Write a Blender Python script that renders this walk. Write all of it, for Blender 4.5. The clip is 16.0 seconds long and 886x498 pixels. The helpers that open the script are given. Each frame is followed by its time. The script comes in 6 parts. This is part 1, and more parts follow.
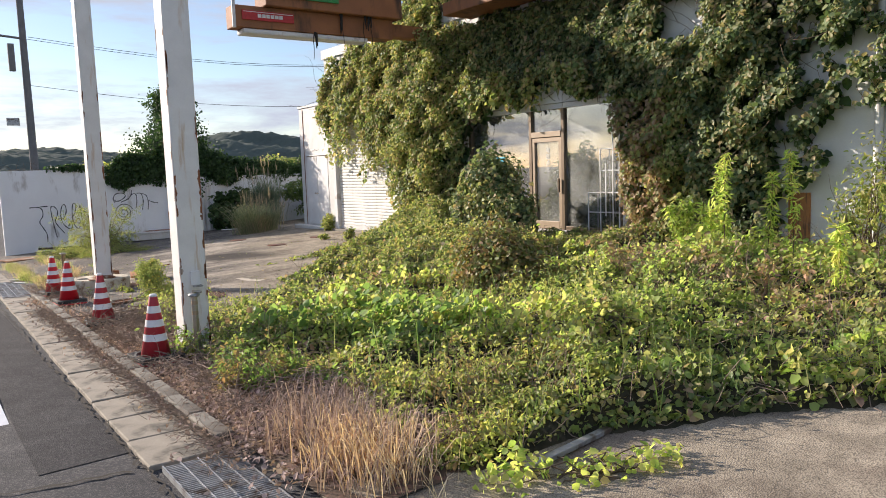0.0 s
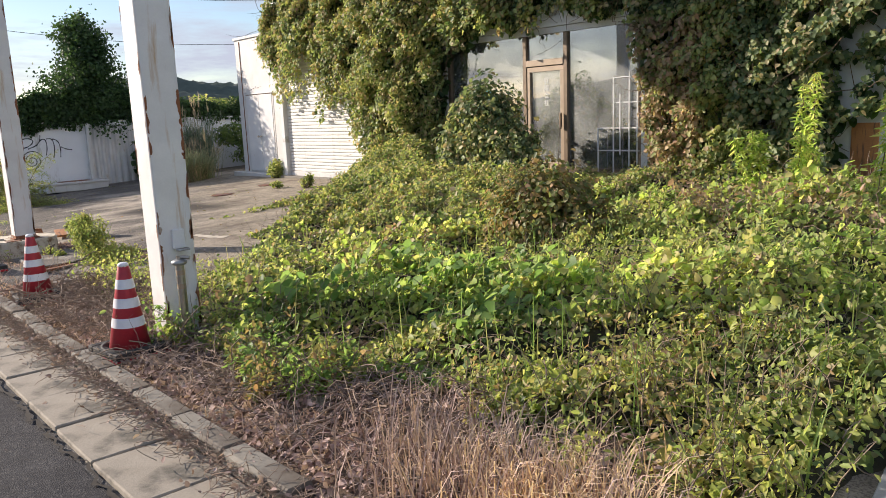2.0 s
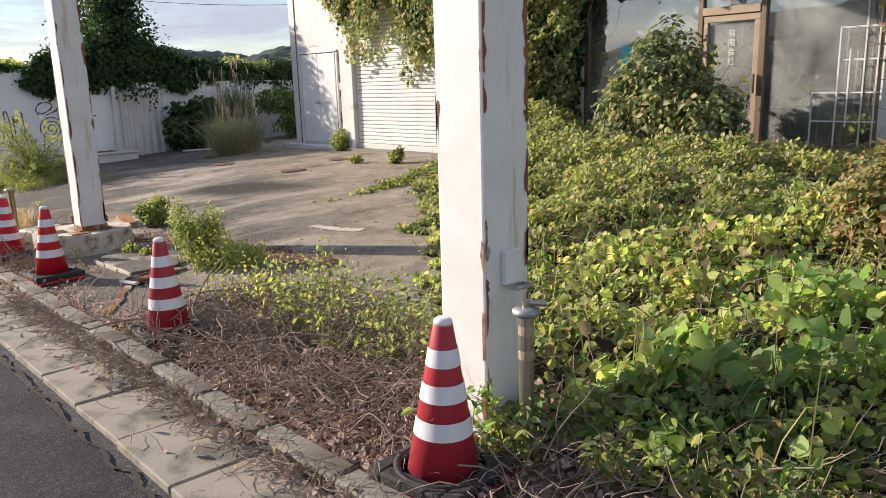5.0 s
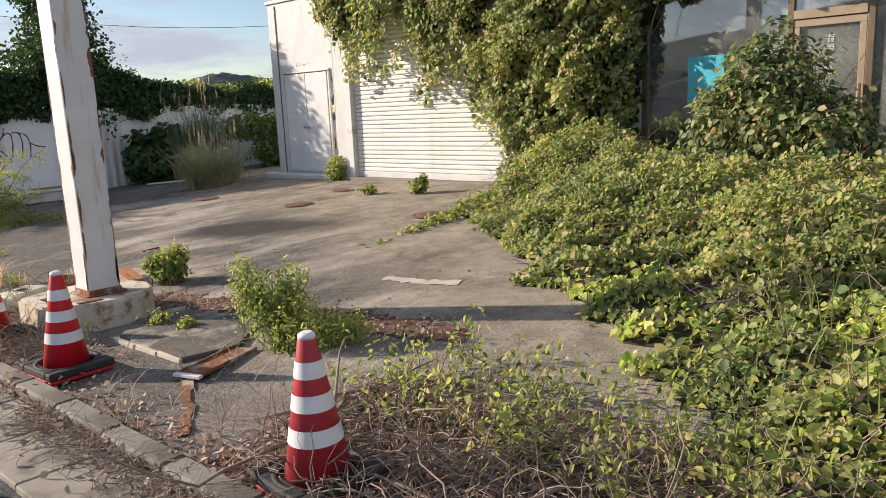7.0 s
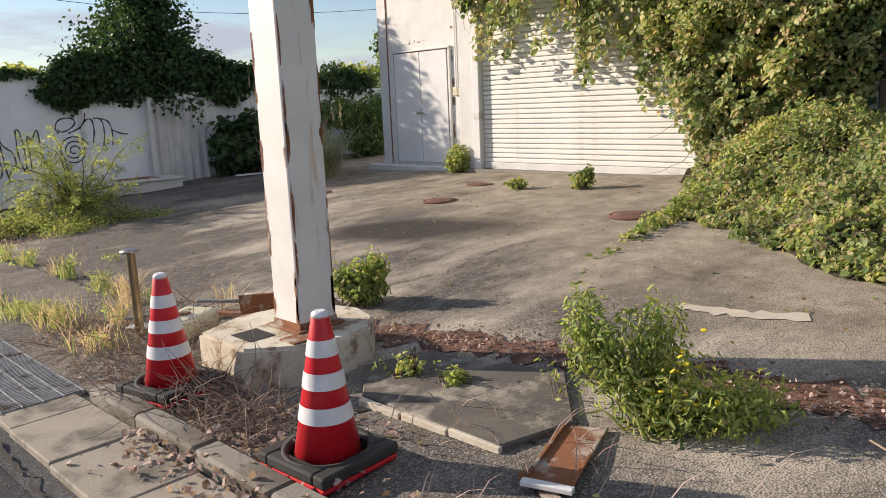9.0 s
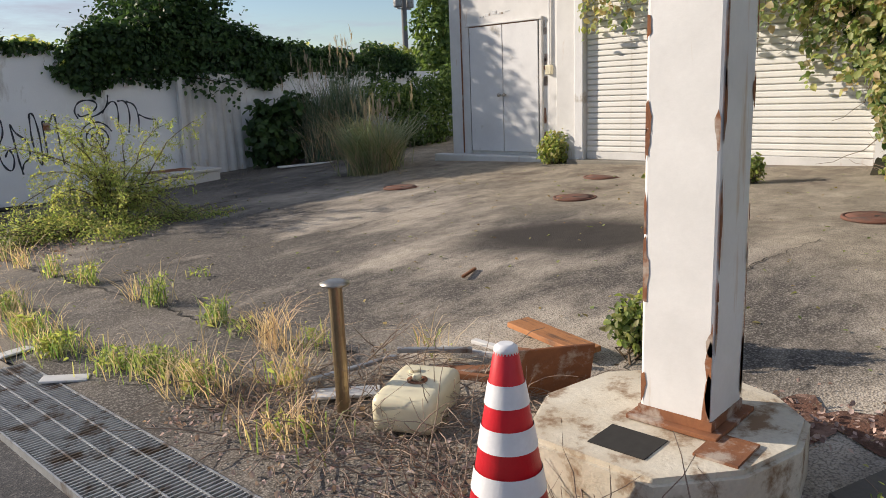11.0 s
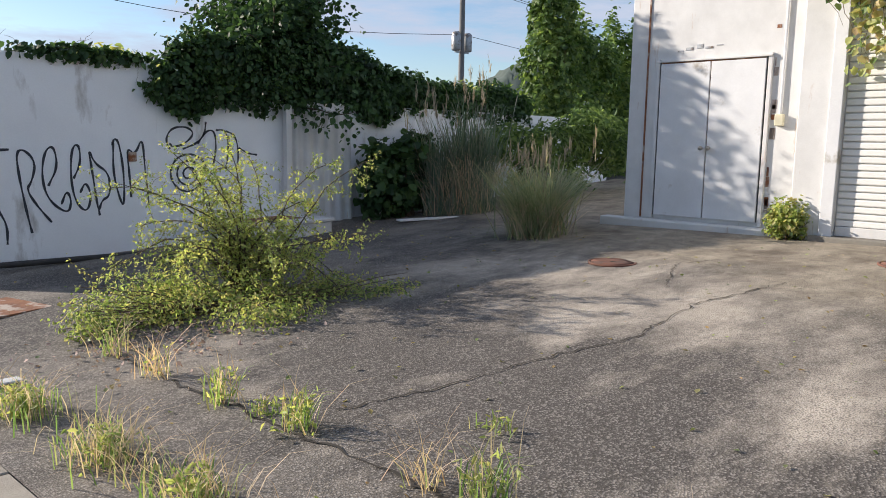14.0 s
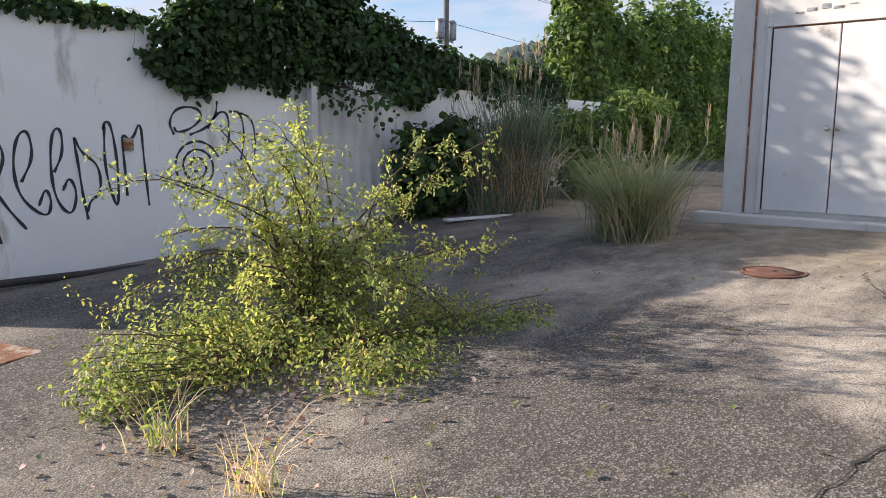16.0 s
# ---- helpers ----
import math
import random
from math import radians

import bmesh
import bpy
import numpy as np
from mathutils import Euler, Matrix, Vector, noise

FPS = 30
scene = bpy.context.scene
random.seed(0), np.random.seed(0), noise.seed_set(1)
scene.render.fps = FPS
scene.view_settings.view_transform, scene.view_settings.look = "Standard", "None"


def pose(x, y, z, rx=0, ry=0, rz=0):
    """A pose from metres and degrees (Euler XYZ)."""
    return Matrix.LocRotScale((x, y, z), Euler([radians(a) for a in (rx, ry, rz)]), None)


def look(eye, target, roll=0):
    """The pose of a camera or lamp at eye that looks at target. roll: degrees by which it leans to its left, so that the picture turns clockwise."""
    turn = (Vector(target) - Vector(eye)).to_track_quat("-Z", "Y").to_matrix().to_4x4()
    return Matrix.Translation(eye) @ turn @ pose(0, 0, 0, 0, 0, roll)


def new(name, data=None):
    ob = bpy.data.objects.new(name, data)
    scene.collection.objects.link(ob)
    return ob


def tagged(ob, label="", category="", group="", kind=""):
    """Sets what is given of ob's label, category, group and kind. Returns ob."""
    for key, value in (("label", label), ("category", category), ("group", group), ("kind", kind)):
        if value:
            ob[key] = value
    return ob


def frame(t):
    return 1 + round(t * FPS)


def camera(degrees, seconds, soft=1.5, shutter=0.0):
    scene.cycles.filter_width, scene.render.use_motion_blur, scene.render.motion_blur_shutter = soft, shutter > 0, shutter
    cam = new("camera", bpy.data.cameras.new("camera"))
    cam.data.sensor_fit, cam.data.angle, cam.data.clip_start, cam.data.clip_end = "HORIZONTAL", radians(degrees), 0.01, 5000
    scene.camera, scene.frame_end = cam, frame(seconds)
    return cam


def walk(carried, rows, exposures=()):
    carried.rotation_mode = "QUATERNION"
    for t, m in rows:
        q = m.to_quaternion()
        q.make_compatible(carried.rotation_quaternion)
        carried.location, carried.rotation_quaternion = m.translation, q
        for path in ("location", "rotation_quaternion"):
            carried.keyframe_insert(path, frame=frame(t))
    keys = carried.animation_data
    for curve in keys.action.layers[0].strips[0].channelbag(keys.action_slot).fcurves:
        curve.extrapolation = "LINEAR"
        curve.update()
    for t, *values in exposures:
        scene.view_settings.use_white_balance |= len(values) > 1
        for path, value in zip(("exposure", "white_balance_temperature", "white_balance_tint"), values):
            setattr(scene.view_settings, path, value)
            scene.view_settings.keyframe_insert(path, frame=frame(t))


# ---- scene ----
cam = camera(61.6, 16.0, soft=0.9)
METRES, EYE, TILT, LEAN, TURN = 18.3, 1.5, 0.0, 0.0, -35.7
ROWS = [
    (0.0, 0.0, 0.0, 0.0, -0.21, -6.17, 1.93),
    (0.5, -0.0163, 0.0199, -0.0024, -0.01, -8.41, 3.35),
    (1.0, -0.0283, 0.0464, -0.0055, -2.65, -10.18, 2.95),
    (1.5, -0.0448, 0.0705, -0.0067, -4.05, -10.21, 2.57),
    (2.0, -0.0615, 0.0966, -0.009, -6.6, -10.42, 2.27),
    (2.5, -0.0797, 0.12, -0.0091, -9.2, -10.76, 1.75),
    (3.0, -0.0957, 0.146, -0.0115, -10.52, -11.17, 1.33),
    (3.5, -0.1154, 0.1689, -0.0119, -9.88, -11.71, 1.31),
    (4.0, -0.1337, 0.1946, -0.0141, -8.38, -12.23, 1.44),
    (4.5, -0.1519, 0.2185, -0.0146, -6.89, -12.7, 1.56),
    (7.0, -0.237, 0.3454, -0.017, -12.7, -10.82, 2.48),
    (7.5, -0.2558, 0.3732, -0.0186, -12.13, -10.83, 2.4),
    (8.0, -0.2751, 0.403, -0.0203, -11.68, -11.61, 2.34),
    (8.5, -0.2927, 0.4288, -0.0214, -11.48, -11.55, 2.34),
    (9.0, -0.3127, 0.4567, -0.0227, -10.24, -11.22, 2.35),
    (9.5, -0.3313, 0.484, -0.0236, -9.14, -11.06, 2.28),
    (10.0, -0.3533, 0.5129, -0.0253, -8.61, -10.96, 2.23),
    (12.5, -0.4346, 0.6491, -0.0319, -18.13, -13.53, 1.93),
    (13.0, -0.4521, 0.6758, -0.0319, -15.91, -12.85, 0.66),
    (13.5, -0.4657, 0.7047, -0.0306, -13.28, -10.49, -0.49),
    (14.0, -0.482, 0.7311, -0.031, -11.28, -8.23, -0.88),
    (14.5, -0.4919, 0.7585, -0.0321, -11.58, -7.07, 0.11),
    (15.0, -0.504, 0.7847, -0.0353, -13.99, -6.66, 0.62),
    (15.5, -0.5138, 0.8144, -0.0383, -14.95, -7.21, 0.78),
    (16.0, -0.5271, 0.843, -0.0401, -14.4, -8.47, -0.49),
]
walk(cam, [(t, pose(0, 0, EYE, TILT, LEAN, TURN) @ pose(METRES * x, METRES * y, METRES * z, 90 + pitch, roll, yaw)) for t, x, y, z, yaw, pitch, roll in ROWS],
     exposures=[(0.0, 0.68, 6200, 17), (4.5, 0.66, 6250, 17), (7.0, 0.56, 6300, 16), (9.0, 0.52, 6350, 15), (10.0, 0.44, 6300, 15), (12.5, 0.36, 6100, 13), (14.0, 0.66, 5900, 14), (15.0, 0.76, 5850, 14), (16.0, 0.92, 6150, 17)])

# ---- world and sun ----
SUN_EL, SUN_FROM = 21.0, (-0.45, 0.89)
world = bpy.data.worlds.new("sky")
scene.world = world
world.use_nodes = True
wn, wl = world.node_tree.nodes, world.node_tree.links
wn.clear()
w_out, w_bg, w_sky = wn.new("ShaderNodeOutputWorld"), wn.new("ShaderNodeBackground"), wn.new("ShaderNodeTexSky")
w_sky.sky_type, w_sky.sun_disc = "NISHITA", False
w_sky.sun_elevation, w_sky.sun_rotation = radians(SUN_EL), math.atan2(SUN_FROM[0], SUN_FROM[1])
w_sky.air_density, w_sky.dust_density, w_sky.ozone_density = 1.0, 0.4, 1.6
w_co, w_map, w_no = wn.new("ShaderNodeTexCoord"), wn.new("ShaderNodeMapping"), wn.new("ShaderNodeTexNoise")
w_map.inputs["Scale"].default_value = (1.6, 1.6, 9.0)
w_no.inputs["Scale"].default_value, w_no.inputs["Detail"].default_value, w_no.inputs["Roughness"].default_value = 2.3, 7.0, 0.6
w_ramp, w_mix = wn.new("ShaderNodeValToRGB"), wn.new("ShaderNodeMixRGB")
w_ramp.color_ramp.elements[0].position, w_ramp.color_ramp.elements[1].position = 0.43, 0.61
w_mix.inputs[2].default_value = (4.1, 4.4, 4.9, 1)
wl.new(w_co.outputs["Generated"], w_map.inputs[0])
wl.new(w_map.outputs[0], w_no.inputs["Vector"])
wl.new(w_no.outputs["Fac"], w_ramp.inputs[0])
wl.new(w_ramp.outputs[0], w_mix.inputs[0])
wl.new(w_sky.outputs[0], w_mix.inputs[1])
wl.new(w_mix.outputs[0], w_bg.inputs[0])
w_bg.inputs[1].default_value = 0.092
wl.new(w_bg.outputs[0], w_out.inputs[0])
sun = new("sun", bpy.data.lights.new("sun", "SUN"))
sun.data.energy, sun.data.angle, sun.data.color = 5.0, radians(0.6), (1.0, 0.87, 0.68)
ce = math.cos(radians(SUN_EL))
sun.matrix_world = look((SUN_FROM[0] * ce * 50, SUN_FROM[1] * ce * 50, math.sin(radians(SUN_EL)) * 50), (0, 0, 0))

rng = np.random.default_rng(7)


# ---- materials ----
def material(name, build):
    m = bpy.data.materials.new(name)
    m.use_nodes = True
    nt = m.node_tree
    build(nt, nt.nodes["Principled BSDF"])
    return m


def node(nt, kind, ins=None, **props):
    n = nt.nodes.new(kind)
    for k, v in (ins or {}).items():
        if isinstance(v, bpy.types.NodeSocket):
            nt.links.new(v, n.inputs[k])
        else:
            n.inputs[k].default_value = v
    for k, v in props.items():
        setattr(n, k, v)
    return n


def noise_fac(nt, scale, detail=5, rough=0.6, lo=0.35, hi=0.65, stretch=None):
    co = node(nt, "ShaderNodeTexCoord").outputs["Object"]
    if stretch:
        co = node(nt, "ShaderNodeMapping", {"Vector": co, "Scale": stretch}).outputs[0]
    n = node(nt, "ShaderNodeTexNoise", {"Vector": co, "Scale": scale, "Detail": detail, "Roughness": rough})
    return node(nt, "ShaderNodeMapRange", {"Value": n.outputs["Fac"], "From Min": lo, "From Max": hi}).outputs[0]


def mix(nt, fac, a, b, mode="MIX"):
    n = node(nt, "ShaderNodeMixRGB", blend_type=mode)
    for i, v in enumerate((fac, a, b)):
        if isinstance(v, bpy.types.NodeSocket):
            nt.links.new(v, n.inputs[i])
        else:
            n.inputs[i].default_value = (*v, 1) if isinstance(v, tuple) else v
    return n.outputs[0]


def bump(nt, bsdf, fac, strength, dist=0.01):
    b = node(nt, "ShaderNodeBump", {"Strength": strength, "Distance": dist, "Height": fac})
    nt.links.new(b.outputs[0], bsdf.inputs["Normal"])


def surface(name, base, second, scale=6.0, fine=60.0, rough=0.8, metal=0.0, bumps=0.3, stain=None, stain_scale=1.5, stain_lo=0.52, stain_hi=0.62, stretch=None, fine_mix=0.35):
    """Two-scale surface: slow variation, fine grain, and stains of a third colour."""
    def build(nt, b):
        slow = noise_fac(nt, scale)
        grain = noise_fac(nt, fine, 3, 0.7, 0.3, 0.7)
        c = mix(nt, slow, base, second)
        dark = tuple(v * 0.55 for v in base)
        c = mix(nt, node(nt, "ShaderNodeMath", {0: grain, 1: fine_mix}, operation="MULTIPLY").outputs[0], c, dark)
        if stain:
            s = noise_fac(nt, stain_scale, 8, 0.65, stain_lo, stain_hi, stretch)
            c = mix(nt, s, c, stain)
        nt.links.new(c, b.inputs["Base Color"])
        b.inputs["Roughness"].default_value, b.inputs["Metallic"].default_value = rough, metal
        bump(nt, b, grain, bumps, 0.004)
    return material(name, build)


def leafy(name, colours, back=0.45, rough=0.5):
    """Leaf with a colour by leaf and light through it."""
    def build(nt, b):
        rnd = node(nt, "ShaderNodeNewGeometry").outputs["Random Per Island"]
        r = node(nt, "ShaderNodeValToRGB", {"Fac": rnd})
        el = r.color_ramp.elements
        while len(el) < len(colours):
            el.new(0.5)
        for i, c in enumerate(colours):
            el[i].position, el[i].color = i / (len(colours) - 1), (*c, 1)
        patch = noise_fac(nt, 1.3, 3, 0.5, 0.3, 0.7)
        col = mix(nt, patch, mix(nt, 1.0, r.outputs[0], (0.85, 0.92, 1.35), "MULTIPLY"), mix(nt, 1.0, r.outputs[0], (1.6, 1.48, 1.9), "MULTIPLY"))
        nt.links.new(col, b.inputs["Base Color"])
        b.inputs["Roughness"].default_value = rough
        b.inputs["Specular IOR Level"].default_value = 0.3
        tr = node(nt, "ShaderNodeBsdfTranslucent", {"Color": mix(nt, 1.0, col, (1.95, 1.95, 1.25), "MULTIPLY")})
        sh = node(nt, "ShaderNodeMixShader", {0: back, 1: b.outputs[0], 2: tr.outputs[0]})
        nt.links.new(sh.outputs[0], nt.nodes["Material Output"].inputs[0])
    return material(name, build)


def asphalt(name, tone, pale, stones=90.0, dusty=0.5):
    """Bituminous surface with visible chippings and dusty patches."""
    def build(nt, b):
        co = node(nt, "ShaderNodeTexCoord").outputs["Object"]
        v = node(nt, "ShaderNodeTexVoronoi", {"Vector": co, "Scale": stones})
        chip = node(nt, "ShaderNodeSeparateColor", {0: v.outputs["Color"]}).outputs[0]
        chip = node(nt, "ShaderNodeMapRange", {"Value": chip, "From Min": 0.55, "From Max": 1.0}).outputs[0]
        dust = noise_fac(nt, 0.45, 6, 0.6, 0.40, 0.66)
        fine = noise_fac(nt, 3.5, 6, 0.7)
        c = mix(nt, dust, tone, pale)
        c = mix(nt, node(nt, "ShaderNodeMath", {0: chip, 1: dusty}, operation="MULTIPLY").outputs[0], c, (0.36, 0.34, 0.31))
        c = mix(nt, node(nt, "ShaderNodeMath", {0: fine, 1: 0.45}, operation="MULTIPLY").outputs[0], c, tuple(x * 0.5 for x in tone))
        nt.links.new(c, b.inputs["Base Color"])
        b.inputs["Roughness"].default_value = 0.92
        b.inputs["Specular IOR Level"].default_value = 0.2
        bump(nt, b, v.outputs["Distance"], 0.6, 0.005)
    return material(name, build)


def plain(name, colour, rough=0.6, metal=0.0):
    def build(nt, b):
        f = noise_fac(nt, 25, 4)
        nt.links.new(mix(nt, f, colour, tuple(c * 0.75 for c in colour)), b.inputs["Base Color"])
        b.inputs["Roughness"].default_value, b.inputs["Metallic"].default_value = rough, metal
    return material(name, build)


def build_lot(nt, b):
    """Asphalt with chippings that gives way to smoother pale concrete by the shop, and one dark soft-edged patch."""
    co = node(nt, "ShaderNodeTexCoord").outputs["Object"]
    v = node(nt, "ShaderNodeTexVoronoi", {"Vector": co, "Scale": 105.0})
    chip = node(nt, "ShaderNodeSeparateColor", {0: v.outputs["Color"]}).outputs[0]
    chip = node(nt, "ShaderNodeMapRange", {"Value": chip, "From Min": 0.45, "From Max": 1.0}).outputs[0]
    dust = noise_fac(nt, 0.55, 8, 0.68, 0.44, 0.6, (0.7, 1.4, 1))
    fine = noise_fac(nt, 4.0, 6, 0.7)
    xyz = node(nt, "ShaderNodeSeparateXYZ", {0: co})
    c = mix(nt, dust, (0.1, 0.09, 0.08), (0.56, 0.49, 0.40))
    rough_edge = node(nt, "ShaderNodeTexNoise", {"Vector": co, "Scale": 1.1, "Detail": 6.0}).outputs["Fac"]
    verge = node(nt, "ShaderNodeMath", {0: xyz.outputs[0], 1: rough_edge}, operation="ADD").outputs[0]
    verge = node(nt, "ShaderNodeMapRange", {"Value": verge, "From Min": 3.5, "From Max": 3.0}).outputs[0]
    # wall shade painted into the ground: darker colour toward the back wall
    back = node(nt, "ShaderNodeMath", {0: xyz.outputs[0], 1: -0.45}, operation="MULTIPLY").outputs[0]
    back = node(nt, "ShaderNodeMath", {0: back, 1: xyz.outputs[1]}, operation="ADD").outputs[0]
    back = node(nt, "ShaderNodeMath", {0: back, 1: node(nt, "ShaderNodeMath", {0: rough_edge, 1: 2.5}, operation="MULTIPLY").outputs[0]}, operation="ADD").outputs[0]
    back = node(nt, "ShaderNodeMapRange", {"Value": back, "From Min": 19.3, "From Max": 21.0}).outputs[0]
    # dark verge asphalt joined with the painted wall shade
    verge_and_shade = node(nt, "ShaderNodeMath", {0: verge, 1: back}, operation="MAXIMUM").outputs[0]
    c = mix(nt, node(nt, "ShaderNodeMath", {0: verge_and_shade, 1: 0.65}, operation="MULTIPLY").outputs[0], c, (0.075, 0.07, 0.066))
    c = mix(nt, node(nt, "ShaderNodeMath", {0: chip, 1: 0.42}, operation="MULTIPLY").outputs[0], c, (0.64, 0.58, 0.51))
    big = node(nt, "ShaderNodeTexNoise", {"Vector": co, "Scale": 0.7, "Detail": 5.0}).outputs["Fac"]
    reach = node(nt, "ShaderNodeMath", {0: xyz.outputs[0], 1: node(nt, "ShaderNodeMath", {0: xyz.outputs[1], 1: -0.45}, operation="MULTIPLY").outputs[0]}, operation="ADD").outputs[0]
    reach = node(nt, "ShaderNodeMath", {0: reach, 1: node(nt, "ShaderNodeMath", {0: big, 1: 3.0}, operation="MULTIPLY").outputs[0]}, operation="ADD").outputs[0]
    conc = node(nt, "ShaderNodeMapRange", {"Value": reach, "From Min": -0.2, "From Max": 1.1}).outputs[0]
    pale = mix(nt, fine, (0.50, 0.43, 0.33), (0.36, 0.31, 0.235))
    pale = mix(nt, noise_fac(nt, 1.1, 6, 0.65, 0.52, 0.66), pale, (0.21, 0.165, 0.125))
    c = mix(nt, node(nt, "ShaderNodeMath", {0: conc, 1: 0.8}, operation="MULTIPLY").outputs[0], c, pale)
    # one dark ellipse, its edge broken by noise
    m = node(nt, "ShaderNodeMapping", {"Vector": co, "Location": (-5.75, -15.85, 0)}, vector_type="POINT").outputs[0]
    m = node(nt, "ShaderNodeMapping", {"Vector": m, "Rotation": (0, 0, 1.02)}).outputs[0]
    m = node(nt, "ShaderNodeMapping", {"Vector": m, "Scale": (0.72, 1.5, 0.0)}).outputs[0]
    d = node(nt, "ShaderNodeVectorMath", {0: m}, operation="LENGTH").outputs["Value"]
    d = node(nt, "ShaderNodeMath", {0: d, 1: node(nt, "ShaderNodeMath", {0: big, 1: 1.3}, operation="MULTIPLY").outputs[0]}, operation="ADD").outputs[0]
    st = node(nt, "ShaderNodeMapRange", {"Value": d, "From Min": 1.75, "From Max": 1.15}).outputs[0]
    c = mix(nt, node(nt, "ShaderNodeMath", {0: st, 1: 0.9}, operation="MULTIPLY").outputs[0], c, (0.04, 0.036, 0.034))
    c = mix(nt, node(nt, "ShaderNodeMath", {0: fine, 1: 0.28}, operation="MULTIPLY").outputs[0], c, (0.07, 0.06, 0.05))
    gap = node(nt, "ShaderNodeMapRange", {"Value": v.outputs["Distance"], "From Min": 0.45, "From Max": 0.75}).outputs[0]
    c = mix(nt, node(nt, "ShaderNodeMath", {0: gap, 1: 0.55}, operation="MULTIPLY").outputs[0], c, (0.05, 0.043, 0.037))
    nt.links.new(c, b.inputs["Base Color"])
    b.inputs["Roughness"].default_value = 0.92
    b.inputs["Specular IOR Level"].default_value = 0.2
    bump(nt, b, v.outputs["Distance"], 0.6, 0.005)


M_LOT = material("lot_asphalt", build_lot)
M_ROAD = asphalt("road_asphalt", (0.058, 0.058, 0.063), (0.095, 0.094, 0.096), 110, 0.35)
M_CONC = surface("lot_concrete", (0.27, 0.25, 0.21), (0.19, 0.175, 0.15), 1.2, 45, 0.9, stain=(0.11, 0.09, 0.07), stain_scale=0.9)
M_PATCH = asphalt("dark_asphalt", (0.03, 0.03, 0.035), (0.052, 0.052, 0.056), 120, 0.2)
M_PAVER = surface("paver_concrete", (0.37, 0.33, 0.27), (0.26, 0.23, 0.185), 3.0, 70, 0.9, stain=(0.12, 0.11, 0.09), stain_scale=2.5)
M_WHITE = surface("white_paint", (0.74, 0.74, 0.74), (0.66, 0.66, 0.66), 2.0, 40, 0.65, bumps=0.15, stain=(0.42, 0.38, 0.32), stain_scale=2.2, stain_lo=0.60, stain_hi=0.70, fine_mix=0.1)
M_PEEL = surface("peeling_white_paint", (0.70, 0.69, 0.67), (0.61, 0.6, 0.58), 3.0, 60, 0.6, bumps=0.1, stain=(0.40, 0.24, 0.12), stain_scale=2.2, stain_lo=0.62, stain_hi=0.74, stretch=(3.0, 3.0, 0.5), fine_mix=0.12)
M_POST = surface("rust_streaked_white_paint", (0.78, 0.77, 0.75), (0.68, 0.67, 0.65), 3.0, 60, 0.55, bumps=0.06, stain=(0.50, 0.34, 0.19), stain_scale=3.2, stain_lo=0.58, stain_hi=0.72, stretch=(3.0, 3.0, 0.3), fine_mix=0.1)
M_MOUND = leafy("mound_leaf", [(0.06, 0.09, 0.03), (0.24, 0.2, 0.06), (0.26, 0.17, 0.07), (0.14, 0.18, 0.05), (0.2, 0.24, 0.06)], 0.3)
M_WALL = surface("painted_block_wall", (0.88, 0.89, 0.9), (0.82, 0.83, 0.84), 1.2, 50, 0.8, bumps=0.35, stain=(0.36, 0.33, 0.29), stain_scale=1.6, stain_lo=0.60, stain_hi=0.72, stretch=(1, 1, 0.35), fine_mix=0.12)
M_RUST = surface("rust", (0.30, 0.12, 0.05), (0.17, 0.07, 0.035), 5, 60, 0.9, stain=(0.40, 0.33, 0.27), stain_scale=6)
M_COVER = surface("rusty_cover", (0.2, 0.085, 0.055), (0.12, 0.06, 0.042), 5, 60, 0.9, stain=(0.09, 0.06, 0.05), stain_scale=6)
M_BROWN = surface("brown_weathered_board", (0.34, 0.14, 0.055), (0.24, 0.10, 0.045), 2, 40, 0.7, stain=(0.07, 0.04, 0.025), stain_scale=1.2, stretch=(1, 1, 0.3))
M_PEDESTAL = surface("mossy_concrete", (0.72, 0.67, 0.56), (0.52, 0.44, 0.32), 4, 60, 0.9, stain=(0.24, 0.15, 0.085), stain_scale=8, stain_lo=0.51, stain_hi=0.64)
M_SHUT = surface("shutter_paint", (0.80, 0.79, 0.75), (0.72, 0.71, 0.67), 1.5, 40, 0.5, bumps=0.08, stain=(0.50, 0.44, 0.35), stain_scale=1.5, stain_lo=0.6, stain_hi=0.7, fine_mix=0.08)
M_RED = surface("cone_red", (0.68, 0.013, 0.026), (0.56, 0.014, 0.024), 6, 60, 0.45, bumps=0.1, fine_mix=0.15)
M_FADED = surface("cone_faded_red", (0.48, 0.03, 0.045), (0.38, 0.028, 0.042), 6, 60, 0.55, bumps=0.1, fine_mix=0.2)
M_BAND = surface("reflective_band", (0.80, 0.80, 0.82), (0.68, 0.68, 0.70), 8, 90, 0.35, bumps=0.1, fine_mix=0.1)
M_RUBBER = surface("black_rubber", (0.03, 0.03, 0.03), (0.055, 0.05, 0.045), 6, 60, 0.75)
M_STEEL = surface("worn_steel", (0.50, 0.47, 0.42), (0.38, 0.35, 0.30), 8, 80, 0.35, 0.9, 0.1)
M_GALV = surface("galvanised", (0.46, 0.47, 0.48), (0.33, 0.34, 0.35), 10, 90, 0.5, 0.6, 0.1, stain=(0.16, 0.12, 0.09), stain_scale=5)
M_BRASS = surface("tarnished_pipe", (0.36, 0.28, 0.18), (0.28, 0.21, 0.13), 9, 80, 0.35, 0.85, 0.1)
M_ALU = surface("bronze_aluminium", (0.24, 0.18, 0.12), (0.18, 0.13, 0.09), 5, 60, 0.45, 0.3, 0.1)
M_LBEIGE = surface("beige_frame", (0.46, 0.36, 0.26), (0.38, 0.29, 0.2), 5, 60, 0.5, 0.1, 0.1)
